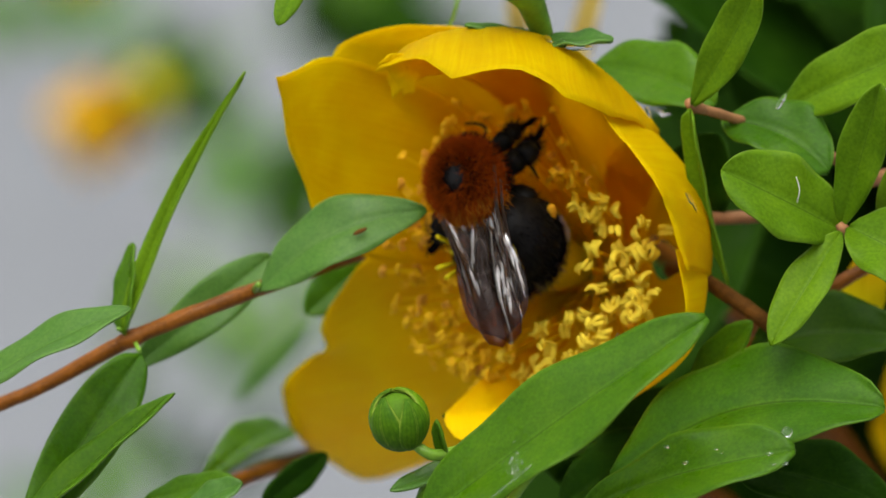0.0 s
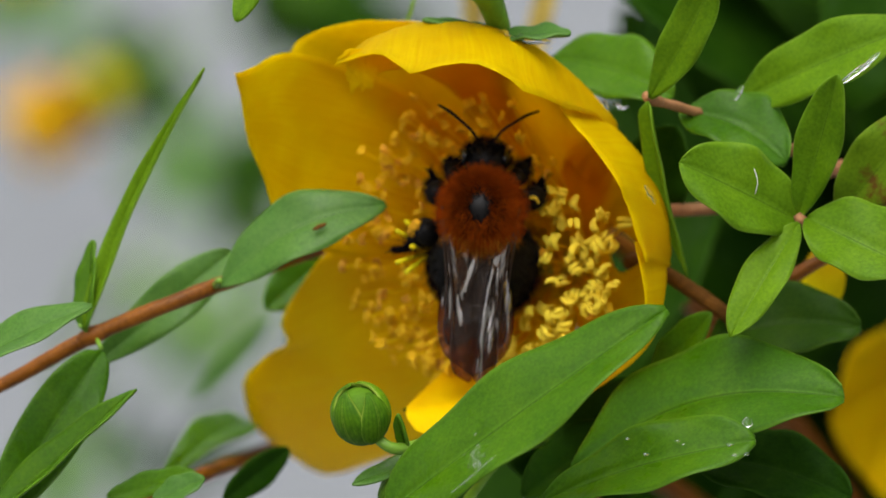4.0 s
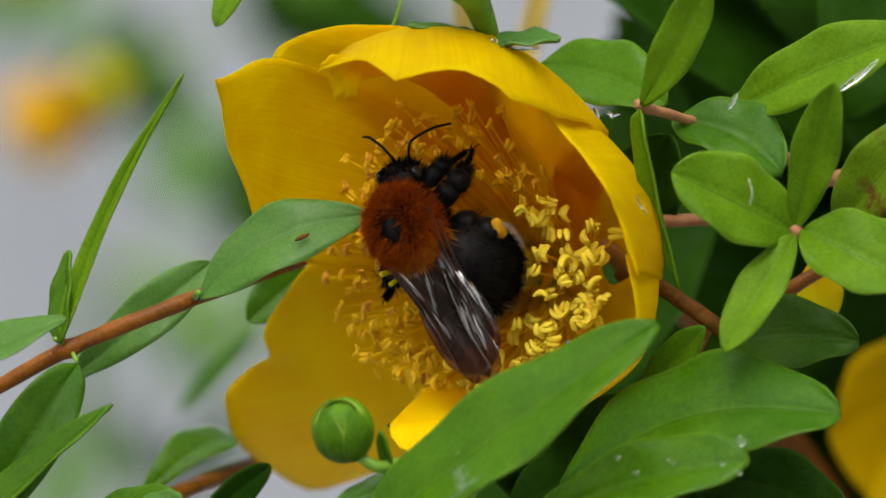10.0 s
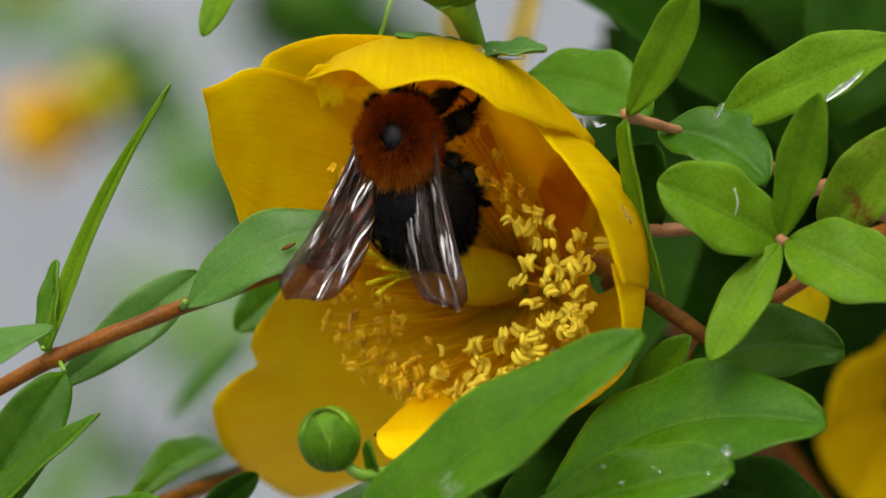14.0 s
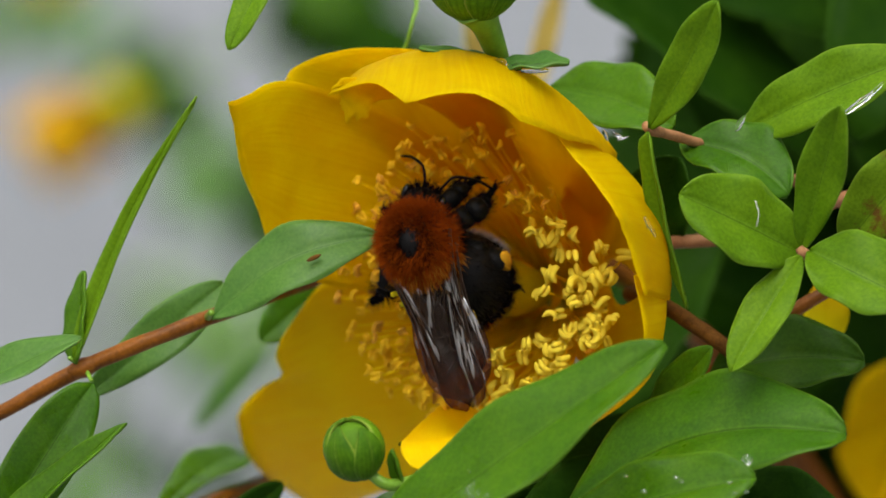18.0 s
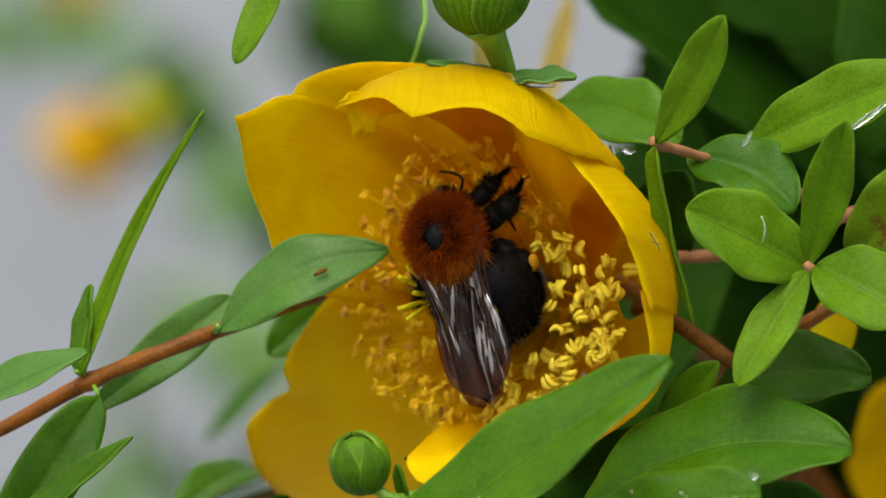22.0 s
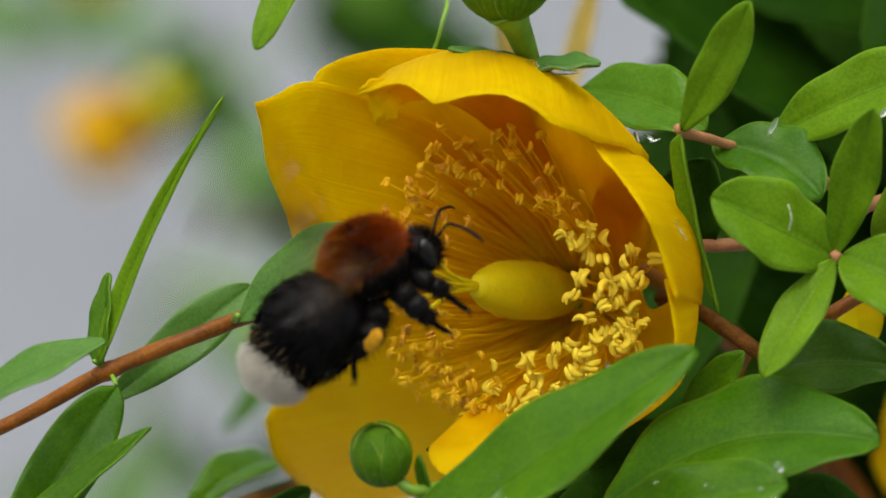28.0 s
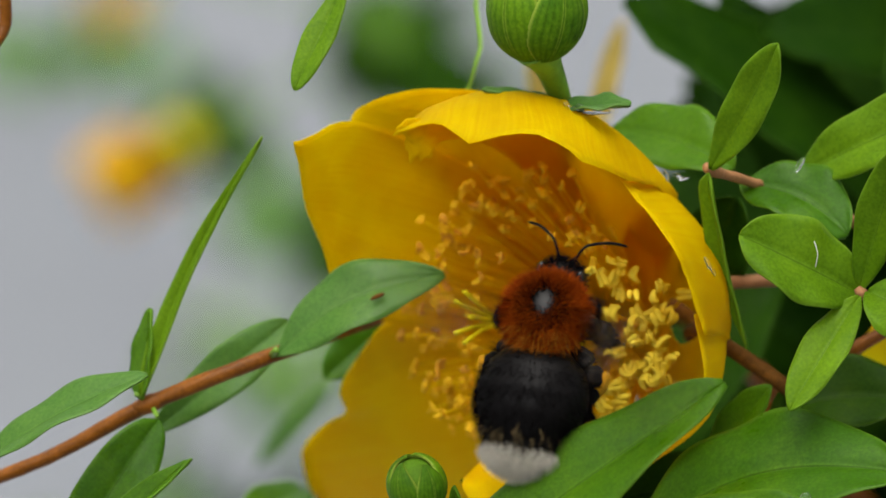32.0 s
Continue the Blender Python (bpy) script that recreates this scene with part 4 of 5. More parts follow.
def build_bee():
    # thorax: bare dark disc on the back, red-brown fur above, black below
    thorax = part("thorax", ball((0, 0, 0), (2.9, 2.85, 2.65)), SHINE, bee, "black thorax under red-brown fur")
    red = lambda u, r: u.z > 0.10 + 0.25 * r.random() and math.hypot((u.x - 0.12) * 0.8, u.y * 1.15) > 0.25 + 0.22 * r.random()
    black = lambda u, r: u.z < 0.30 or 0.16 < math.hypot((u.x - 0.12) * 0.8, u.y * 1.15) < 0.38 and u.z > 0 and r.random() < 0.6
    fur(8000, FUR_RED, thorax, Vector((0, 0, 0)), (2.95, 2.9, 2.7), red, 1.15, (-0.25, 0, 0), 1, label="dense red-brown fur", width=0.026)
    fur(900, FUR_DARK, thorax, Vector((0, 0, 0)), (2.95, 2.9, 2.7), lambda u, r: u.z > 0.74 + 0.14 * r.random() and red(u, r), 1.1, (-0.25, 0, 0), 31, label="dark brown hairs round the bare disc", width=0.026)
    fur(2600, FUR_BLACK, thorax, Vector((0, 0, 0)), (2.9, 2.85, 2.65), black, 0.9, (-0.35, 0, 0), 2, label="black fur")
    fur(420, FUR_ORANGE, thorax, Vector((0, 0, 0)), (2.98, 2.95, 2.72), lambda u, r: u.x < -0.45 and 0.0 < u.z < 0.8, 1.5, (-0.7, 0, 0), 3, width=0.025, label="orange fringe of hairs")

    head = part("head", ball((1.5, 0, -0.7), (1.4, 1.7, 1.65), 20, 14, lambda c: Vector((c.x - 0.1 * abs(c.z), c.y * (1 - 0.12 * max(0, -c.z)), c.z))), CHITIN, bee, "black head", m=Matrix.Translation(NECK))
    fur(1100, FUR_BLACK, head, Vector((1.5, 0, -0.7)), (1.4, 1.7, 1.65), lambda u, r: u.z > -0.7, 0.75, (0.2, 0, 0.1), 4)
    for s in (-1, 1):
        part("eye", ball((1.65, s * 1.5, -0.55), (0.7, 0.45, 1.3), 16, 10), EYE, head, "glossy black eye", Matrix.Translation(NECK))
        part("antenna", tube(bmesh.new(), [Vector((2.7, s * 0.45, -0.2)) * MM, Vector((3.6, s * 1.1, 0.9)) * MM, Vector((4.1, s * 1.7, 1.0)) * MM, Vector((4.9, s * 2.8, 0.5)) * MM, Vector((5.4, s * 3.8, -0.2)) * MM], [0.11 * MM, 0.10 * MM, 0.11 * MM, 0.12 * MM, 0.09 * MM], 7, 4), CHITIN, head, "elbowed black antenna", Matrix.Translation(NECK))

    # abdomen: overlapping rings, black with a white tail
    ringed = lambda c: Vector((c.x, c.y * (1 + 0.015 * c.x) * (1 + 0.02 * math.sin(c.x * 3.6)), c.z * (1 + 0.02 * math.sin(c.x * 3.6))))
    abd = part("abdomen", ball((-3.9, 0, -0.6), (4.2, 4.15, 3.5), 30, 26, ringed), CHITIN, bee, "broad black abdomen", m=Matrix.Translation(WAIST))
    fur(7000, FUR_BLACK, abd, Vector((-3.9, 0, -0.6)), (4.2, 4.15, 3.5), lambda u, r: True, 0.95, (-0.8, 0, 0), 5, lift=0.5, width=0.024)
    fur(160, FUR_GREY, abd, Vector((-3.9, 0, -0.6)), (4.25, 4.2, 3.5), lambda u, r: u.x < -0.55, 1.3, (-0.6, 0, -0.1), 7, width=0.02, label="straw-coloured fringe")
    tail = part("tail", ball((-1.1, 0, 0), (2.7, 3.1, 2.5), 26, 18, ringed), CHITIN, abd, "white-tipped end of the abdomen", m=Matrix.Translation(WAIST + TUCK))
    fur(2200, FUR_BLACK, tail, Vector((-1.1, 0, 0)), (2.7, 3.1, 2.5), lambda u, r: u.x > -0.48 + 0.15 * r.random() or r.random() < 0.2, 0.9, (-0.8, 0, 0), 15, lift=0.5, width=0.024)
    fur(5500, FUR_WHITE, tail, Vector((-1.1, 0, 0)), (2.7, 3.1, 2.5), lambda u, r: u.x < -0.40 + 0.18 * r.random(), 1.2, (-0.8, 0, 0), 6, label="white tail fur", lift=0.6, width=0.017)

    def leg(side, joints, thick, tarsus, hind=False):
        """A leg: thigh and flared shin in one, and a thin jointed foot with two claws."""
        pts = [Vector((x, side * y, z)) * MM for x, y, z in joints]
        bm = bmesh.new()
        for k in range(len(pts) - 1):
            a, b = pts[k], pts[k + 1]
            ra, rb = thick[k]
            tube(bm, [a, a.lerp(b, 0.35), a.lerp(b, 0.8), b], [ra * 0.8 * MM, (ra * 0.6 + rb * 0.5) * MM, rb * MM, rb * 0.7 * MM], 8, 3)
        lg = part("leg", bm, CHITIN, bee, "hairy black leg")
        foot = [Vector((x, side * y, z)) * MM for x, y, z in tarsus]
        bm = bmesh.new()
        for k in range(5):
            f0, f1 = k / 5, (k + 0.92) / 5
            at = lambda f: foot[0].lerp(foot[1], f * 2) if f < 0.5 else foot[1].lerp(foot[2], f * 2 - 1)
            tube(bm, [at(f0), at((f0 + f1) / 2), at(f1)], [0.13 * MM, 0.17 * MM, 0.19 * MM], 6, 2)
        tip, run = foot[2], (foot[2] - foot[1]).normalized()
        for c in (-1, 1):
            o = run.cross(Vector((0, 0, 1))) * c * 0.3 * MM
            tube(bm, [tip, tip + run * 0.3 * MM + o, tip + run * 0.45 * MM + o * 1.4 - Vector((0, 0, 0.3)) * MM], [0.07 * MM, 0.06 * MM, 0.02 * MM], 5, 3)
        part("tarsus", bm, CHITIN, lg, "thin clawed foot")
        hv, hf = [], []
        rnd = random.Random(len(bpy.data.objects))
        allp = pts + foot
        rad = [r for pair in thick for r in pair][::2] + [thick[-1][1]] + [0.16] * 3
        for k in range(1500):
            i = rnd.randrange(len(allp) - 1)
            f = rnd.random()
            p = allp[i].lerp(allp[i + 1], f)
            r = (rad[i] + (rad[i + 1] - rad[i]) * f) * MM
            ax = (allp[i + 1] - allp[i]).normalized()
            o = ax.cross(Vector((rnd.gauss(0, 1), rnd.gauss(0, 1), rnd.gauss(0, 1)))).normalized()
            s = ax.cross(o) * 0.025 * MM
            g = (o + ax * 0.8).normalized() * rnd.uniform(0.35, 0.8) * (1.3 if hind else 1.0) * (0.4 if i >= len(pts) - 1 else 1.0) * MM
            kk = len(hv)
            hv += [tuple(p + o * r * 0.8 - s), tuple(p + o * r * 0.8 + s), tuple(p + o * r + g)]
            hf.append((kk, kk + 1, kk + 2))
        me = bpy.data.meshes.new("fur")
        me.from_pydata(hv, [], hf)
        me.materials.append(FUR_BLACK)
        tagged(part("fur", me, None, lg), kind="stuff")
        return lg

    legs = []
    for s in (-1, 1):
        fore = leg(s, [(2.0, 1.6, -2.0), (3.0, 2.7, -2.5), (4.0, 2.4, -3.6)], [(0.6, 0.75), (0.6, 0.62)], [(4.0, 2.4, -3.6), (4.6, 2.5, -4.4), (5.2, 2.9, -5.0)])
        mid = leg(s, [(0.4, 1.8, -2.2), (0.9, 3.4, -2.4), (1.3, 3.9, -3.6), (1.9, 3.9, -4.3)], [(0.75, 0.95), (0.85, 0.9), (0.65, 0.45)], [(1.9, 3.9, -4.3), (2.3, 4.1, -4.9), (2.8, 4.4, -5.3)])
        lg = leg(s, [(-1.4, 1.8, -2.4), (-1.6, 3.6, -2.8), (-2.0, 4.4, -4.1), (-2.2, 4.6, -5.2)], [(0.75, 0.95), (0.8, 1.15), (0.8, 0.55)], [(-2.2, 4.6, -5.2), (-2.2, 5.0, -5.9), (-1.9, 5.5, -6.5)], True)
        part("pollen_load", ball((-1.85, s * 4.95, -3.6), (0.6, 0.48, 1.0), 14, 10, lambda c: c + noise.noise_vector(c * 2.6) * 0.14), POLLEN, lg, "lump of yellow pollen")

        for lg_part, hip in ((fore, (2.0, 1.6, -2.0)), (mid, (0.4, 1.8, -2.2)), (lg, (-1.4, 1.8, -2.4))):
            legs.append((lg_part, s, Vector((hip[0], s * hip[1], hip[2])) * MM))

    wings = []
    for s in (-1, 1):
        for nm, length, width, foot in (("forewing", 13.4, 4.7, (0.3, 2.6, 1.3)), ("hindwing", 9.8, 3.4, (-0.8, 2.6, 1.0))):
            grid = []
            nu, nv = 22, 15
            for i in range(nu):
                q = i / (nu - 1)
                w = width * (0.10 + 0.9 * math.sin(math.pi * (0.10 + 0.60 * q ** 1.1)) ** 1.1) 
                full = w
                w *= max(0.02, 1 - max(0.0, (q - 0.86) / 0.14) ** 2) ** 0.5
                lead = -0.12 * width * math.sin(math.pi * q)
                row = []
                for j in range(nv):
                    v = j / (nv - 1)
                    row.append(Vector((-length * q * (1 - 0.05 * v * v), s * (lead - w * v - 0.45 * (full - w) + 0.4), 0.10 * math.sin(9 * q + 5 * v) + 0.16 * noise.noise(Vector((q * 2.2, v * 7.0 + 3 * s, length))) * (0.5 + q) + 0.05 * math.sin(v * 21 + 4 * q))) * MM)
                grid.append(row)
            wg = part(nm, sheet(grid, 0.00003), WING, bee, "clear brownish wing with dark veins", m=Matrix.Translation(Vector((foot[0], s * foot[1], foot[2])) * MM))
            bm = bmesh.new()
            for rr, lines in ((0.08, [(i, 0) for i in range(0, nu - 1, 2)]), (0.045, [(i, 1 + i * 3 // nu) for i in range(0, nu - 6, 3)]), (0.036, [(i, 4 + i * 3 // nu) for i in range(0, nu - 7, 2)]), (0.036, [(i, 7 + i * 3 // nu) for i in range(2, nu - 8, 2)]), (0.03, [(11, 2), (12, 4), (12, 6)]), (0.03, [(14, 2), (14, 4), (13, 6)]), (0.03, [(7, 5), (8, 7), (7, 9)]), (0.028, [(16, 1), (16, 3), (15, 5)]), (0.026, [(13, 6), (14, 8), (13, 10)]), (0.026, [(9, 8), (11, 10), (11, 12)])):
                tube(bm, [grid[i][j].copy() for i, j in lines], [rr * (1 - 0.6 * k / len(lines)) * MM for k in range(len(lines))], 6, 3)
            vn = part("vein", bm, VEIN, None, "")
            vn.parent = wg
            wings.append((wg, s, nm, Vector((foot[0], s * foot[1], foot[2])) * MM))
    return wings, abd, tail, head, legs


WINGS, ABDOMEN, TAIL, HEAD, LEGS = build_bee()


def bee_pose(x, y, d, heading, pitch, roll):
    """The bee's place and turn: heading clockwise from upright, pitch sinks the head, roll turns the back to its left."""
    h, p, r = radians(heading), radians(pitch), radians(roll)
    fwd = RIGHT * math.sin(h) + UP * math.cos(h)
    left = RIGHT * -math.cos(h) + UP * math.sin(h)
    back = -AHEAD
    fwd, back = fwd * math.cos(p) - back * math.sin(p), back * math.cos(p) + fwd * math.sin(p)
    back, left = back * math.cos(r) + left * math.sin(r), left * math.cos(r) - back * math.sin(r)
    m = Matrix((fwd, left, back)).transposed().to_4x4()
    return Matrix.Translation(V(x, y, d)) @ m


# ---- behind, out of focus ----
def build_back():
    rnd = random.Random(3)
    shapes = [leaf_shape(0.022 * f, 0.009 * f, bend=0.05, seed=k, nu=9, nv=6) for k, f in enumerate((0.9, 1.0, 1.2, 1.35))]
    meshes = [mesh_of("leaf", s, LEAF_SHADED) for s in shapes]
    thicket = branch(shrub, [V(55, -60, 95), V(50, 0, 90), V(42, 60, 95), V(40, 110, 110)], [2.2, 1.6, 1.2, 0.7], BARK_OLD, "inner_branch")
    for k in range(330):
        d = rnd.uniform(50, 170)
        s = 1 + d / 450
        x, y = rnd.uniform(15.5, 46) * s, rnd.uniform(-24, 40) * s
        if x < 22 * s:
            x += 5 * s
        if y > 9 * s and x < 29 * s:
            x += 14 * s
        if d < 85 and x > 19 * s and -24 * s < y < 5 * s:
            d += 60
        z = D(rnd.gauss(0, 0.5), rnd.gauss(0.6, 0.5), -1)
        q = z.to_track_quat("Z", "Y").to_matrix().to_4x4() @ Matrix.Rotation(rnd.uniform(0, 6.3), 4, "Z")
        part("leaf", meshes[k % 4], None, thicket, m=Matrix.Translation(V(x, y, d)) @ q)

    # unseen small leaves added behind the lowest petal, to block light from behind
    small = mesh_of("leaf", leaf_shape(0.0075, 0.0052, bend=0.05, seed=9, nu=9, nv=6), LEAF_SHADED)
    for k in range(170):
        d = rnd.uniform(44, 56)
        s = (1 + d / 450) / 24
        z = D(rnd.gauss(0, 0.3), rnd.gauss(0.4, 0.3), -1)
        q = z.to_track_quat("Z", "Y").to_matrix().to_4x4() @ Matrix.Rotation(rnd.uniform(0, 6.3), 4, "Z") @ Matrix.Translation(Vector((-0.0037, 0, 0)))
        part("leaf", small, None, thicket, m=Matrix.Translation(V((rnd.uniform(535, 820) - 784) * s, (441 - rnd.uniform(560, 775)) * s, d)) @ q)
    branch(shrub, [V(62, 40, 120), V(39.16, 19.23, 95), V(35.93, 10.09, 92), V(41.56, 1.07, 100), V(60, -20, 110)], [1.0, 0.9, 0.8, 0.9, 1.1], BARK_OLD, label="old twig among the leaves")
    # unseen branch and leaves added above the view, to shade the inner leaves
    shade_crown = branch(shrub, [V(40, 110, 110), V(45, 130, 90), V(55, 150, 70)], [0.8, 0.7, 0.5], BARK, "unseen_shade_branch")
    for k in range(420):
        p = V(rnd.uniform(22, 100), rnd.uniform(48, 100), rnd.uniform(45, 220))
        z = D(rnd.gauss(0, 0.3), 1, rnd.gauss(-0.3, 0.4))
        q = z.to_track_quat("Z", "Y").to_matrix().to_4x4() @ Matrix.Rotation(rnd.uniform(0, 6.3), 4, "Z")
        part("leaf", meshes[3], None, shade_crown, m=Matrix.Translation(p) @ q)


build_back()


def build_far_flower(where, face, size, joint, foot, name_label, squash=1.0, mat=None):
    f = thing("flower", where, name_label, "flower", "distant blossoms")
    q = face.to_track_quat("Z", "Y").to_matrix().to_4x4()
    for k in range(5):
        sh = leaf_shape(size * MM, size * 0.85 * MM * squash, bend=-0.12, peak=0.62, fold=0.1, seed=k)
        m = Matrix.Translation(where) @ q @ Matrix.Rotation(2 * math.pi * (k + (0.5 if squash > 1 else 0)) / 5, 4, "Z") @ Matrix.Rotation(radians(-35 if squash >= 1 else -72), 4, "Y")
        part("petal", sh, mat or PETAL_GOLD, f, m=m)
    part("stalk", tube(bmesh.new(), [where, where - face * 0.010, joint, foot], [0.0012, 0.0011, 0.0009, 0.0009], 8, 6), STALK, f)
    bm = bmesh.new()
    bmesh.ops.create_uvsphere(bm, u_segments=12, v_segments=8, radius=size * 0.22 * MM)
    part("ovary", bm, OVARY, f, m=Matrix.Translation(where + face * size * 0.15 * MM))
    for k in range(5 if squash == 0.6 else 0):
        m = Matrix.Translation(where - face * 0.001) @ q @ Matrix.Rotation(2 * math.pi * (k + 0.5) / 5, 4, "Z") @ Matrix.Rotation(radians(-70), 4, "Y")
        part("sepal", leaf_shape(size * 0.75 * MM, size * 0.5 * MM, bend=-0.1, seed=20 + k, nu=9, nv=6), LEAF_SHADED, f, m=m)
    return f


def far(x, y, d):
    """A place in the distance, by its bearing."""
    k = (1 + d / 450) / 24
    return V((x - 784) * k, (441 - y) * k, d)


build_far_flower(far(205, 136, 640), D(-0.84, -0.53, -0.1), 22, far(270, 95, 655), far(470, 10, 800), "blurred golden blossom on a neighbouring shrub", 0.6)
# the right-hand blossom's shade is partly put into its duller petal material
build_far_flower(V(45.0, -10.8, 70), D(-0.2, -0.75, -1), 14, V(51, -30, 80), FORK, "shaded golden blossom behind the leaves", 1.4, PETAL_DEEP)
build_far_flower(far(110, -118, 1000), D(-0.5, -0.4, -0.8), 16, far(180, -170, 1000), far(470, -100, 800), "small blurred blossom on a neighbouring shrub", 0.8, PETAL)
yellow = thing("fading_flower", V(27.75, -1.68, 14), "narrow yellow petals of a fading blossom", "flower")
leaf(yellow, V(28.5, 0.3, 14), V(27.8, -5.5, 11), 3.5, (0.1, 0.2, -1), PETAL_LIME, peak=0.62).name = "petal"
withered = thing("withered_flower", V(4.71, 14.28, 80), "narrow straw-yellow withered petals", "flower")
leaf(withered, V(2.26, 14.28, 80), V(1.36, 25.33, 75), 2.0, (0.3, 0.1, -1), STRAW).name = "petal"
leaf(withered, V(6.43, 14.28, 80), V(9.14, 25.33, 75), 2.2, (-0.3, 0.1, -1), STRAW).name = "petal"


def build_neighbour():
    rnd = random.Random(8)
    root = Vector((-0.12, 1.2, 0))
    bush = thing("neighbouring_shrub", root, "blurred green shrub beside the paving", "shrub")
    stem = branch(bush, [root, root + Vector((0.02, -0.05, 0.4)), V(-38.5, -18.40, 800), V(-38.0, 10.34, 820), V(-30.5, 52.62, 840)], [6, 4, 2.5, 2, 1.5], STALK, "branch")
    meshes = [mesh_of("leaf", leaf_shape(0.020 * f, 0.009 * f, bend=0.06, seed=k, nu=8, nv=6), (LEAF_SHADED, LEAF_SHADED, LEAF)[k]) for k, f in enumerate((1.3, 1.1, 0.9))]
    for cx, cy, sx, sy, cnt in ((458, 350, 9, 55, 8), (240, 132, 26, 14, 7), (560, -24, 30, 24, 40), (545, 30, 16, 16, 10), (230, 800, 90, 30, 2), (640, 60, 30, 40, 6)):
        for k in range(cnt):
            d = rnd.uniform(650, 950)
            s = (1 + d / 450) / 24
            p = V((rnd.gauss(cx, sx) - 784) * s, (441 - rnd.gauss(cy, sy)) * s, d)
            z = D(rnd.gauss(0, 0.5), rnd.gauss(0.6, 0.5), -1)
            q = z.to_track_quat("Z", "Y").to_matrix().to_4x4() @ Matrix.Rotation(rnd.uniform(0, 6.3), 4, "Z")
            part("leaf", meshes[k % 3], None, stem, m=Matrix.Translation(p) @ q @ Matrix.Translation(Vector((-0.011, 0, 0))))
    # paler growth further off
    pale = mesh_of("leaf", leaf_shape(0.03, 0.012, bend=0.06, seed=4, nu=8, nv=6), LEAF_PALE)
    for cx, cy, sx, sy, cnt in ((90, 10, 110, 30, 9), (345, 300, 40, 60, 7), (340, 610, 45, 60, 4), (250, 840, 120, 30, 2), (20, 880, 60, 20, 2), (690, 40, 30, 40, 4)):
        for k in range(cnt):
            d = rnd.uniform(1150, 1500)
            s = (1 + d / 450) / 24
            q = D(rnd.gauss(0, 0.4), rnd.gauss(0.6, 0.4), -1).to_track_quat("Z", "Y").to_matrix().to_4x4() @ Matrix.Rotation(rnd.uniform(0, 6.3), 4, "Z")
            part("leaf", pale, None, stem, m=Matrix.Translation(V((rnd.gauss(cx, sx) - 784) * s, (441 - rnd.gauss(cy, sy)) * s, d)) @ q @ Matrix.Translation(Vector((-0.015, 0, 0))))


build_neighbour()



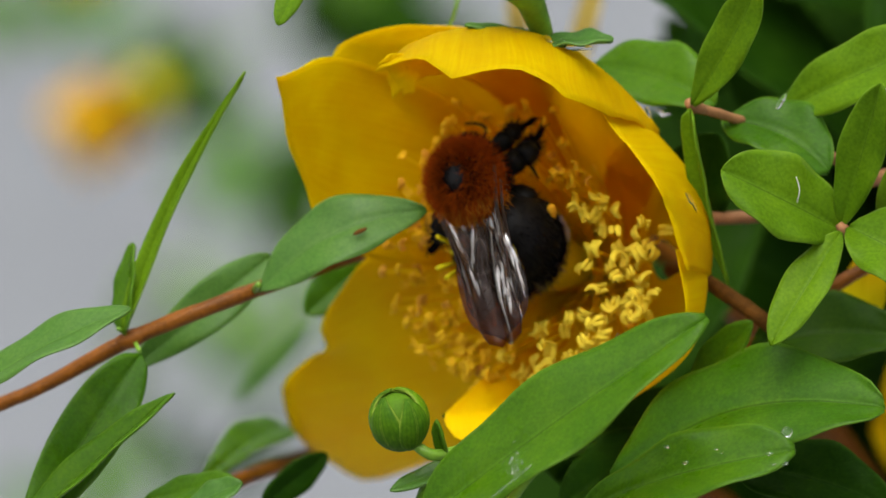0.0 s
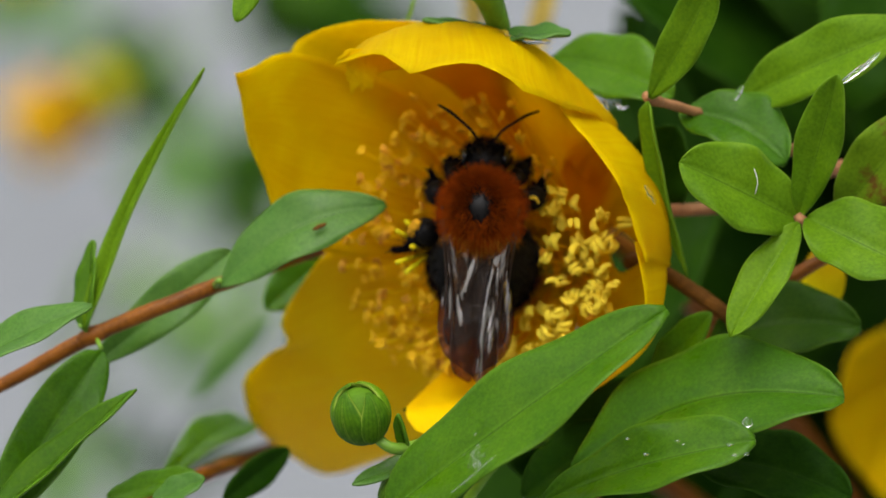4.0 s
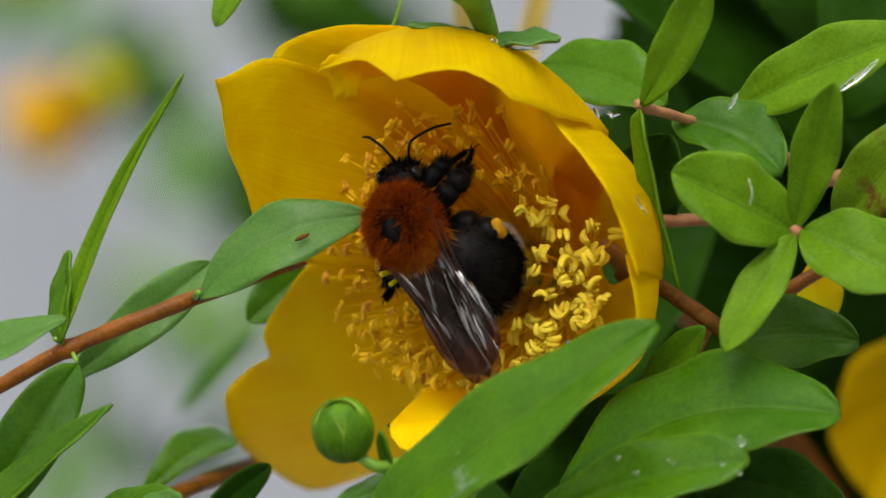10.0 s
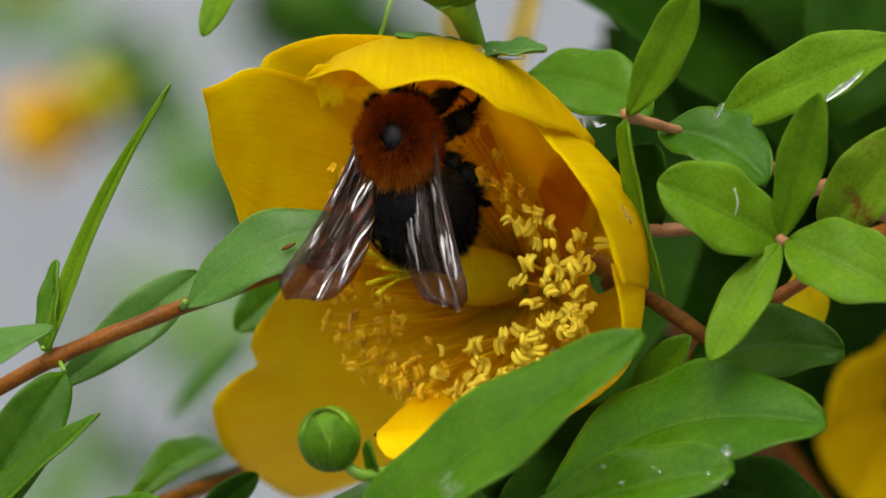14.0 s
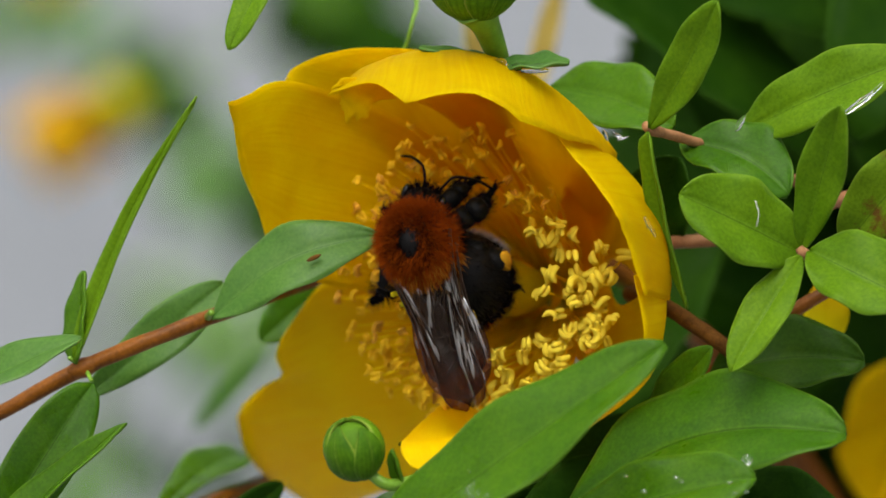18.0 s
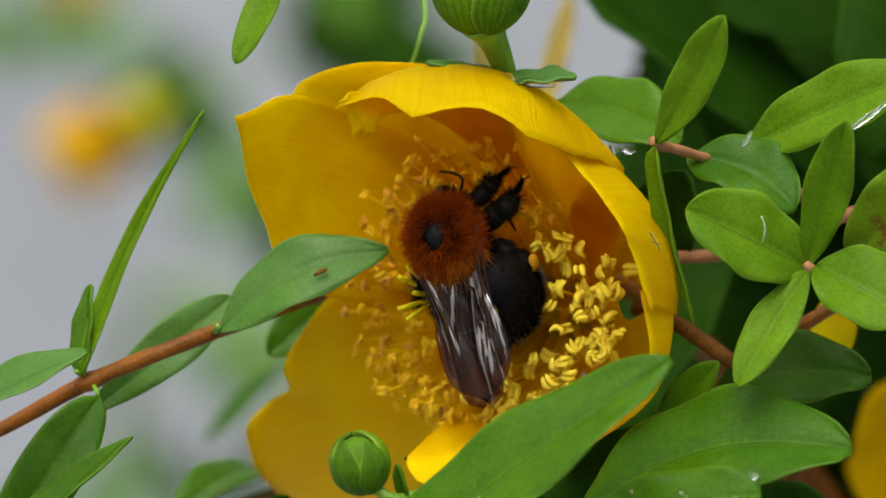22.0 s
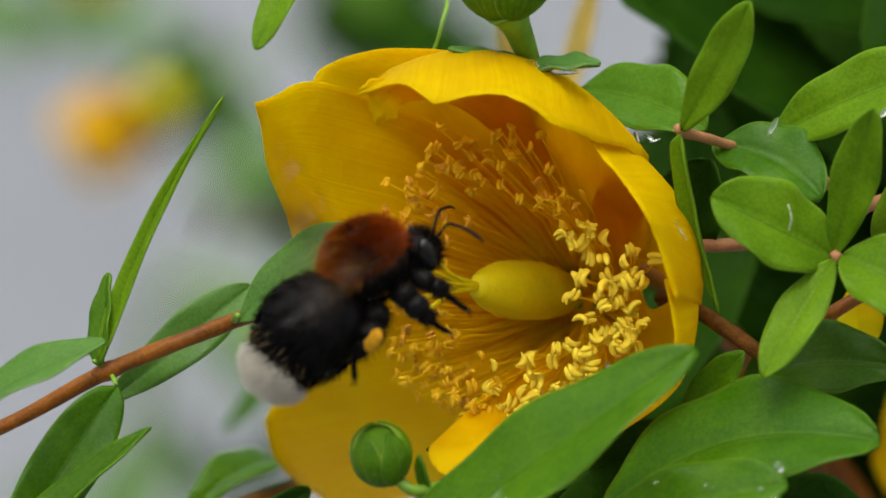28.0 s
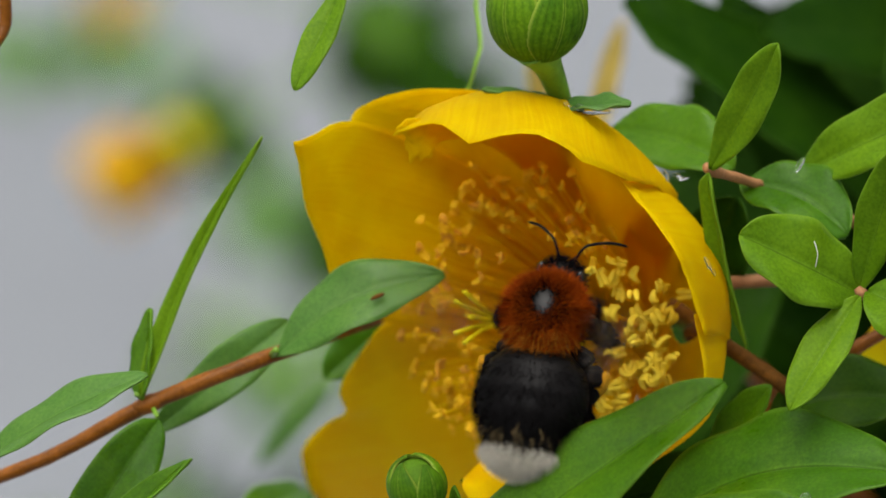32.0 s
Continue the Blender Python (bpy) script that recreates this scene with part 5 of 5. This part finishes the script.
def motions():
    rows = [
        (0, -2.15, 4.99, 0, -15, 9, 27, 42, 0, 85),
        (0.5, -1.40, 2.96, 0, -15, 9, 30, 42, 0, 85),
        (1, -2.89, 7.16, 0, -15, 9, 29, 42, 0, 85),
        (1.5, -4.09, 9.02, 0, -18, 9, 29, 42, 0, 85),
        (2, -4.87, 7.91, 0, -22, 9, 29, 42, 0, 85),
        (2.5, -2.18, 9.12, 0, -15, 9, 29, 42, 0, 85),
        (3.5, 0.24, 4.98, 0, -10, 0, 15, 60, 0, 10),
        (4.5, 3.30, 1.19, 0, 12, 0, 0, 40, 0, 0),
        (5, 3.78, 5.26, 0, 4, 0, 0, 40, 0, 0),
        (5.5, 2.37, 4.38, 0, 6, 0, 0, 40, 0, 0),
        (6, -1.19, 5.64, 0, -18, 12, 28, 40, 0, 85),
        (6.5, 0.02, 1.07, 0, 5, 5, 5, 45, 20, 0),
        (7, -0.95, -1.80, 0, 3, 0, 0, 45, 40, 0),
        (7.5, -1.00, -3.53, 0, -3, 0, 0, 35, 10, 0),
        (8, 1.47, -3.42, 0, 8, 0, 0, 35, 15, 0),
        (8.5, 1.26, 0.74, 0, 3, 0, 0, 35, 10, 0),
        (9, 0.96, 3.21, 0, -10, 0, 37, 45, 0, 50),
        (9.5, -1.58, 1.90, 0, -28, 4, 37, 45, 0, 55),
        (10, -2.52, 2.06, 0, -30, 4, 31, 45, 0, 35),
        (10.5, -1.54, 5.03, 0, -24, 4, 37, 45, 15, 55),
        (11, -3.53, 3.36, 0, -20, 4, 32, 45, 35, 50),
        (11.5, -2.53, 1.23, 0, -18, 4, 30, 45, 30, 30),
        (12, -2.51, -0.35, 0, 0, 4, 30, 45, 20, 14),
        (12.5, -2.77, 1.14, 0, 0, 0, 20, 45, 30, 15),
        (13, -4.81, 4.83, -6, -15, 0, 15, 30, 8, 10),
        (13.5, -5.39, 7.89, -4, -15, 0, 10, 30, 0, 10),
        (14, -2.15, 8.81, 0, -6, 5, 15, 38, 0, 60),
        (14.5, -2.03, 6.61, 0, -18, 4, 37, 45, 0, 85),
        (16.5, -1.77, 6.27, 0, -20, 4, 37, 45, 0, 85),
        (17, -4.07, 6.81, 0, -18, 4, 28, 45, 0, 60),
        (17.5, -3.43, 4.51, 0, -20, 4, 28, 45, 0, 65),
        (18, -2.43, 2.36, 0, -18, 0, 22, 60, 0, 60),
        (18.5, -1.49, 0.59, 0, -20, 0, 8, 60, 0, 15),
        (19, -1.69, 4.94, -5, -8, 0, 6, 25, 0, 1),
        (19.5, -1.19, 8.73, -3, -18, 5, 15, 30, 0, 10),
        (20, -4.65, 8.81, -2.5, -12, 8, 20, 36, 0, 85),
        (20.5, -4.32, 8.65, -2.5, -10, 8, 20, 36, 0, 85),
        (21, -2.66, 9.72, -2, -8, 12, 24, 38, 0, 85),
        (21.5, -0.95, 9.36, 0, -12, 9, 26, 40, 0, 85),
        (22, -0.88, 3.75, 0, -15, 4, 25, 45, 0, 85),
        (22.5, -0.72, 3.30, 0, -26, 4, 20, 40, 0, 85),
        (23, -1.84, 3.81, 0, -28, 4, 18, 38, 0, 40),
        (23.5, -0.89, 4.55, 0, -22, 0, 12, 34, 0, 30),
        (24, -0.92, 6.32, 0, -16, 0, 4, 32, 0, 0),
        (24.5, -1.44, 6.67, 0, -15, 0, 25, 32, 0, 85),
        (25, -3.94, 8.45, 0, -13, 12, 37, 40, 0, 85),
        (25.5, -3.86, 5.14, 0, -18, 12, 37, 42, 0, 85),
        (26.5, -3.61, 2.70, -4, 5, 0, 20, 12, 0, 10),
        (27.5, -3.61, 0.43, -8, 12, 10, 5, 12, 0, 10),
        (28, -8.18, 1.00, -10, 56, 10, 65, 12, 0, 10),
        (28.5, -3.38, 1.13, -10, 50, 15, 55, 12, 0, 10),
        (29, -4.71, 7.37, -10, 47, 20, 50, 12, 0, 10),
        (29.5, -2.62, 7.87, -10, 47, 25, 40, 12, 0, 10),
        (30, -3.49, 10.05, -10, 20, 32, 20, 12, 0, 10),
        (30.5, -2.41, 6.18, -10, 26, 28, 32, 12, 0, 10),
        (31, -0.87, 2.53, -10, 58, 15, 48, 12, 0, 10),
        (31.5, 1.80, -0.22, -10, 51, 15, 42, 12, 0, 10),
        (32, 2.15, -0.31, -10, 13, 22, 12, 12, 0, 10),
    ]
    walk(bee, [(t, bee_pose(*r)) for t, *r, curl, bend, nod in rows])
    walk(ABDOMEN, [(r[0], Matrix.Translation(WAIST) @ pose(0, 0, 0, 0, -r[7], r[8])) for r in rows])
    walk(TAIL, [(r[0], Matrix.Translation(WAIST + TUCK) @ pose(0, 0, 0, 0, -5 if r[0] > 26 else -86, 0)) for r in rows])
    walk(HEAD, [(r[0], Matrix.Translation(NECK) @ pose(0, 0, 0, 0, r[9], -0.6 * r[9])) for r in rows])
    # legs: gripping while it sits, trailing in flight, shifting a little from step to step
    for k, (lg, s, hip) in enumerate(LEGS):
        rnd, keys = random.Random(40 + k), []
        for r in rows:
            fly = r[0] > 26 or 12.8 < r[0] < 13.8 or 18.9 < r[0] < 19.8
            back, out = (rnd.uniform(10, 35), rnd.uniform(-12, 2)) if fly else (rnd.uniform(-14, 14) + (25 if hip.x > 0.0015 else 0), rnd.uniform(-6, 16))
            if not fly and hip.x < -0.001:
                back, out = (0, 4) if 10.7 < r[0] < 12.7 else (back + 45, out + (18 if s > 0 else -28))
            if fly and hip.x < -0.001:
                back, out = back + 20, out - 16
            keys.append((r[0], Matrix.Translation(hip) @ pose(0, 0, 0, s * out, back, 0) @ Matrix.Translation(-hip)))
        walk(lg, keys)
    # wings: laid back over the body at rest, half open, or beating in flight; swing back and lift of the right and the left
    flights = [(12.85, 13.75), (18.85, 19.7), (26.4, 32.0)]
    held = [(0, 12.2, 7, 4, 7, 4), (12.4, 12.75, 24, 6, 24, 6), (13.85, 14.2, 20, 24, 50, 40), (14.3, 18.8, 7, 4, 7, 4),
            (19.8, 20.7, 14, 22, 58, 46), (20.9, 21.2, 12, 14, 34, 30), (21.4, 26.3, 7, 4, 7, 4)]
    for wing, s, kind, foot in WINGS:
        keys, t = [], 0.0
        while t <= 32.001:
            twist = 0
            if any(a <= t <= b for a, b in flights):
                sweep, flap, twist = 84 + (0, 84, 0, -84)[(frame(t) - 1) % 4], 15, 75
            else:
                spots = [(x, h) for h in held for x in h[:2]]
                sweep, flap = (float(np.interp(t, [x for x, h in spots], [h[k if s < 0 else k + 2] for x, h in spots])) for k in (2, 3))
                sweep += 2 if kind == "hindwing" and sweep < 15 else 0
            keys.append((t, Matrix.Translation(foot) @ Matrix.Rotation(radians(s * flap), 4, "X") @ Matrix.Rotation(radians(-s * (sweep - 12)), 4, "Z") @ Matrix.Rotation(radians(-s * twist), 4, "X")))
            soon = any(a - 0.12 <= t <= b + 0.12 for a, b in flights)
            t = round(t * 30 + (1 if soon else 3)) / 30
        walk(wing, keys)


motions()
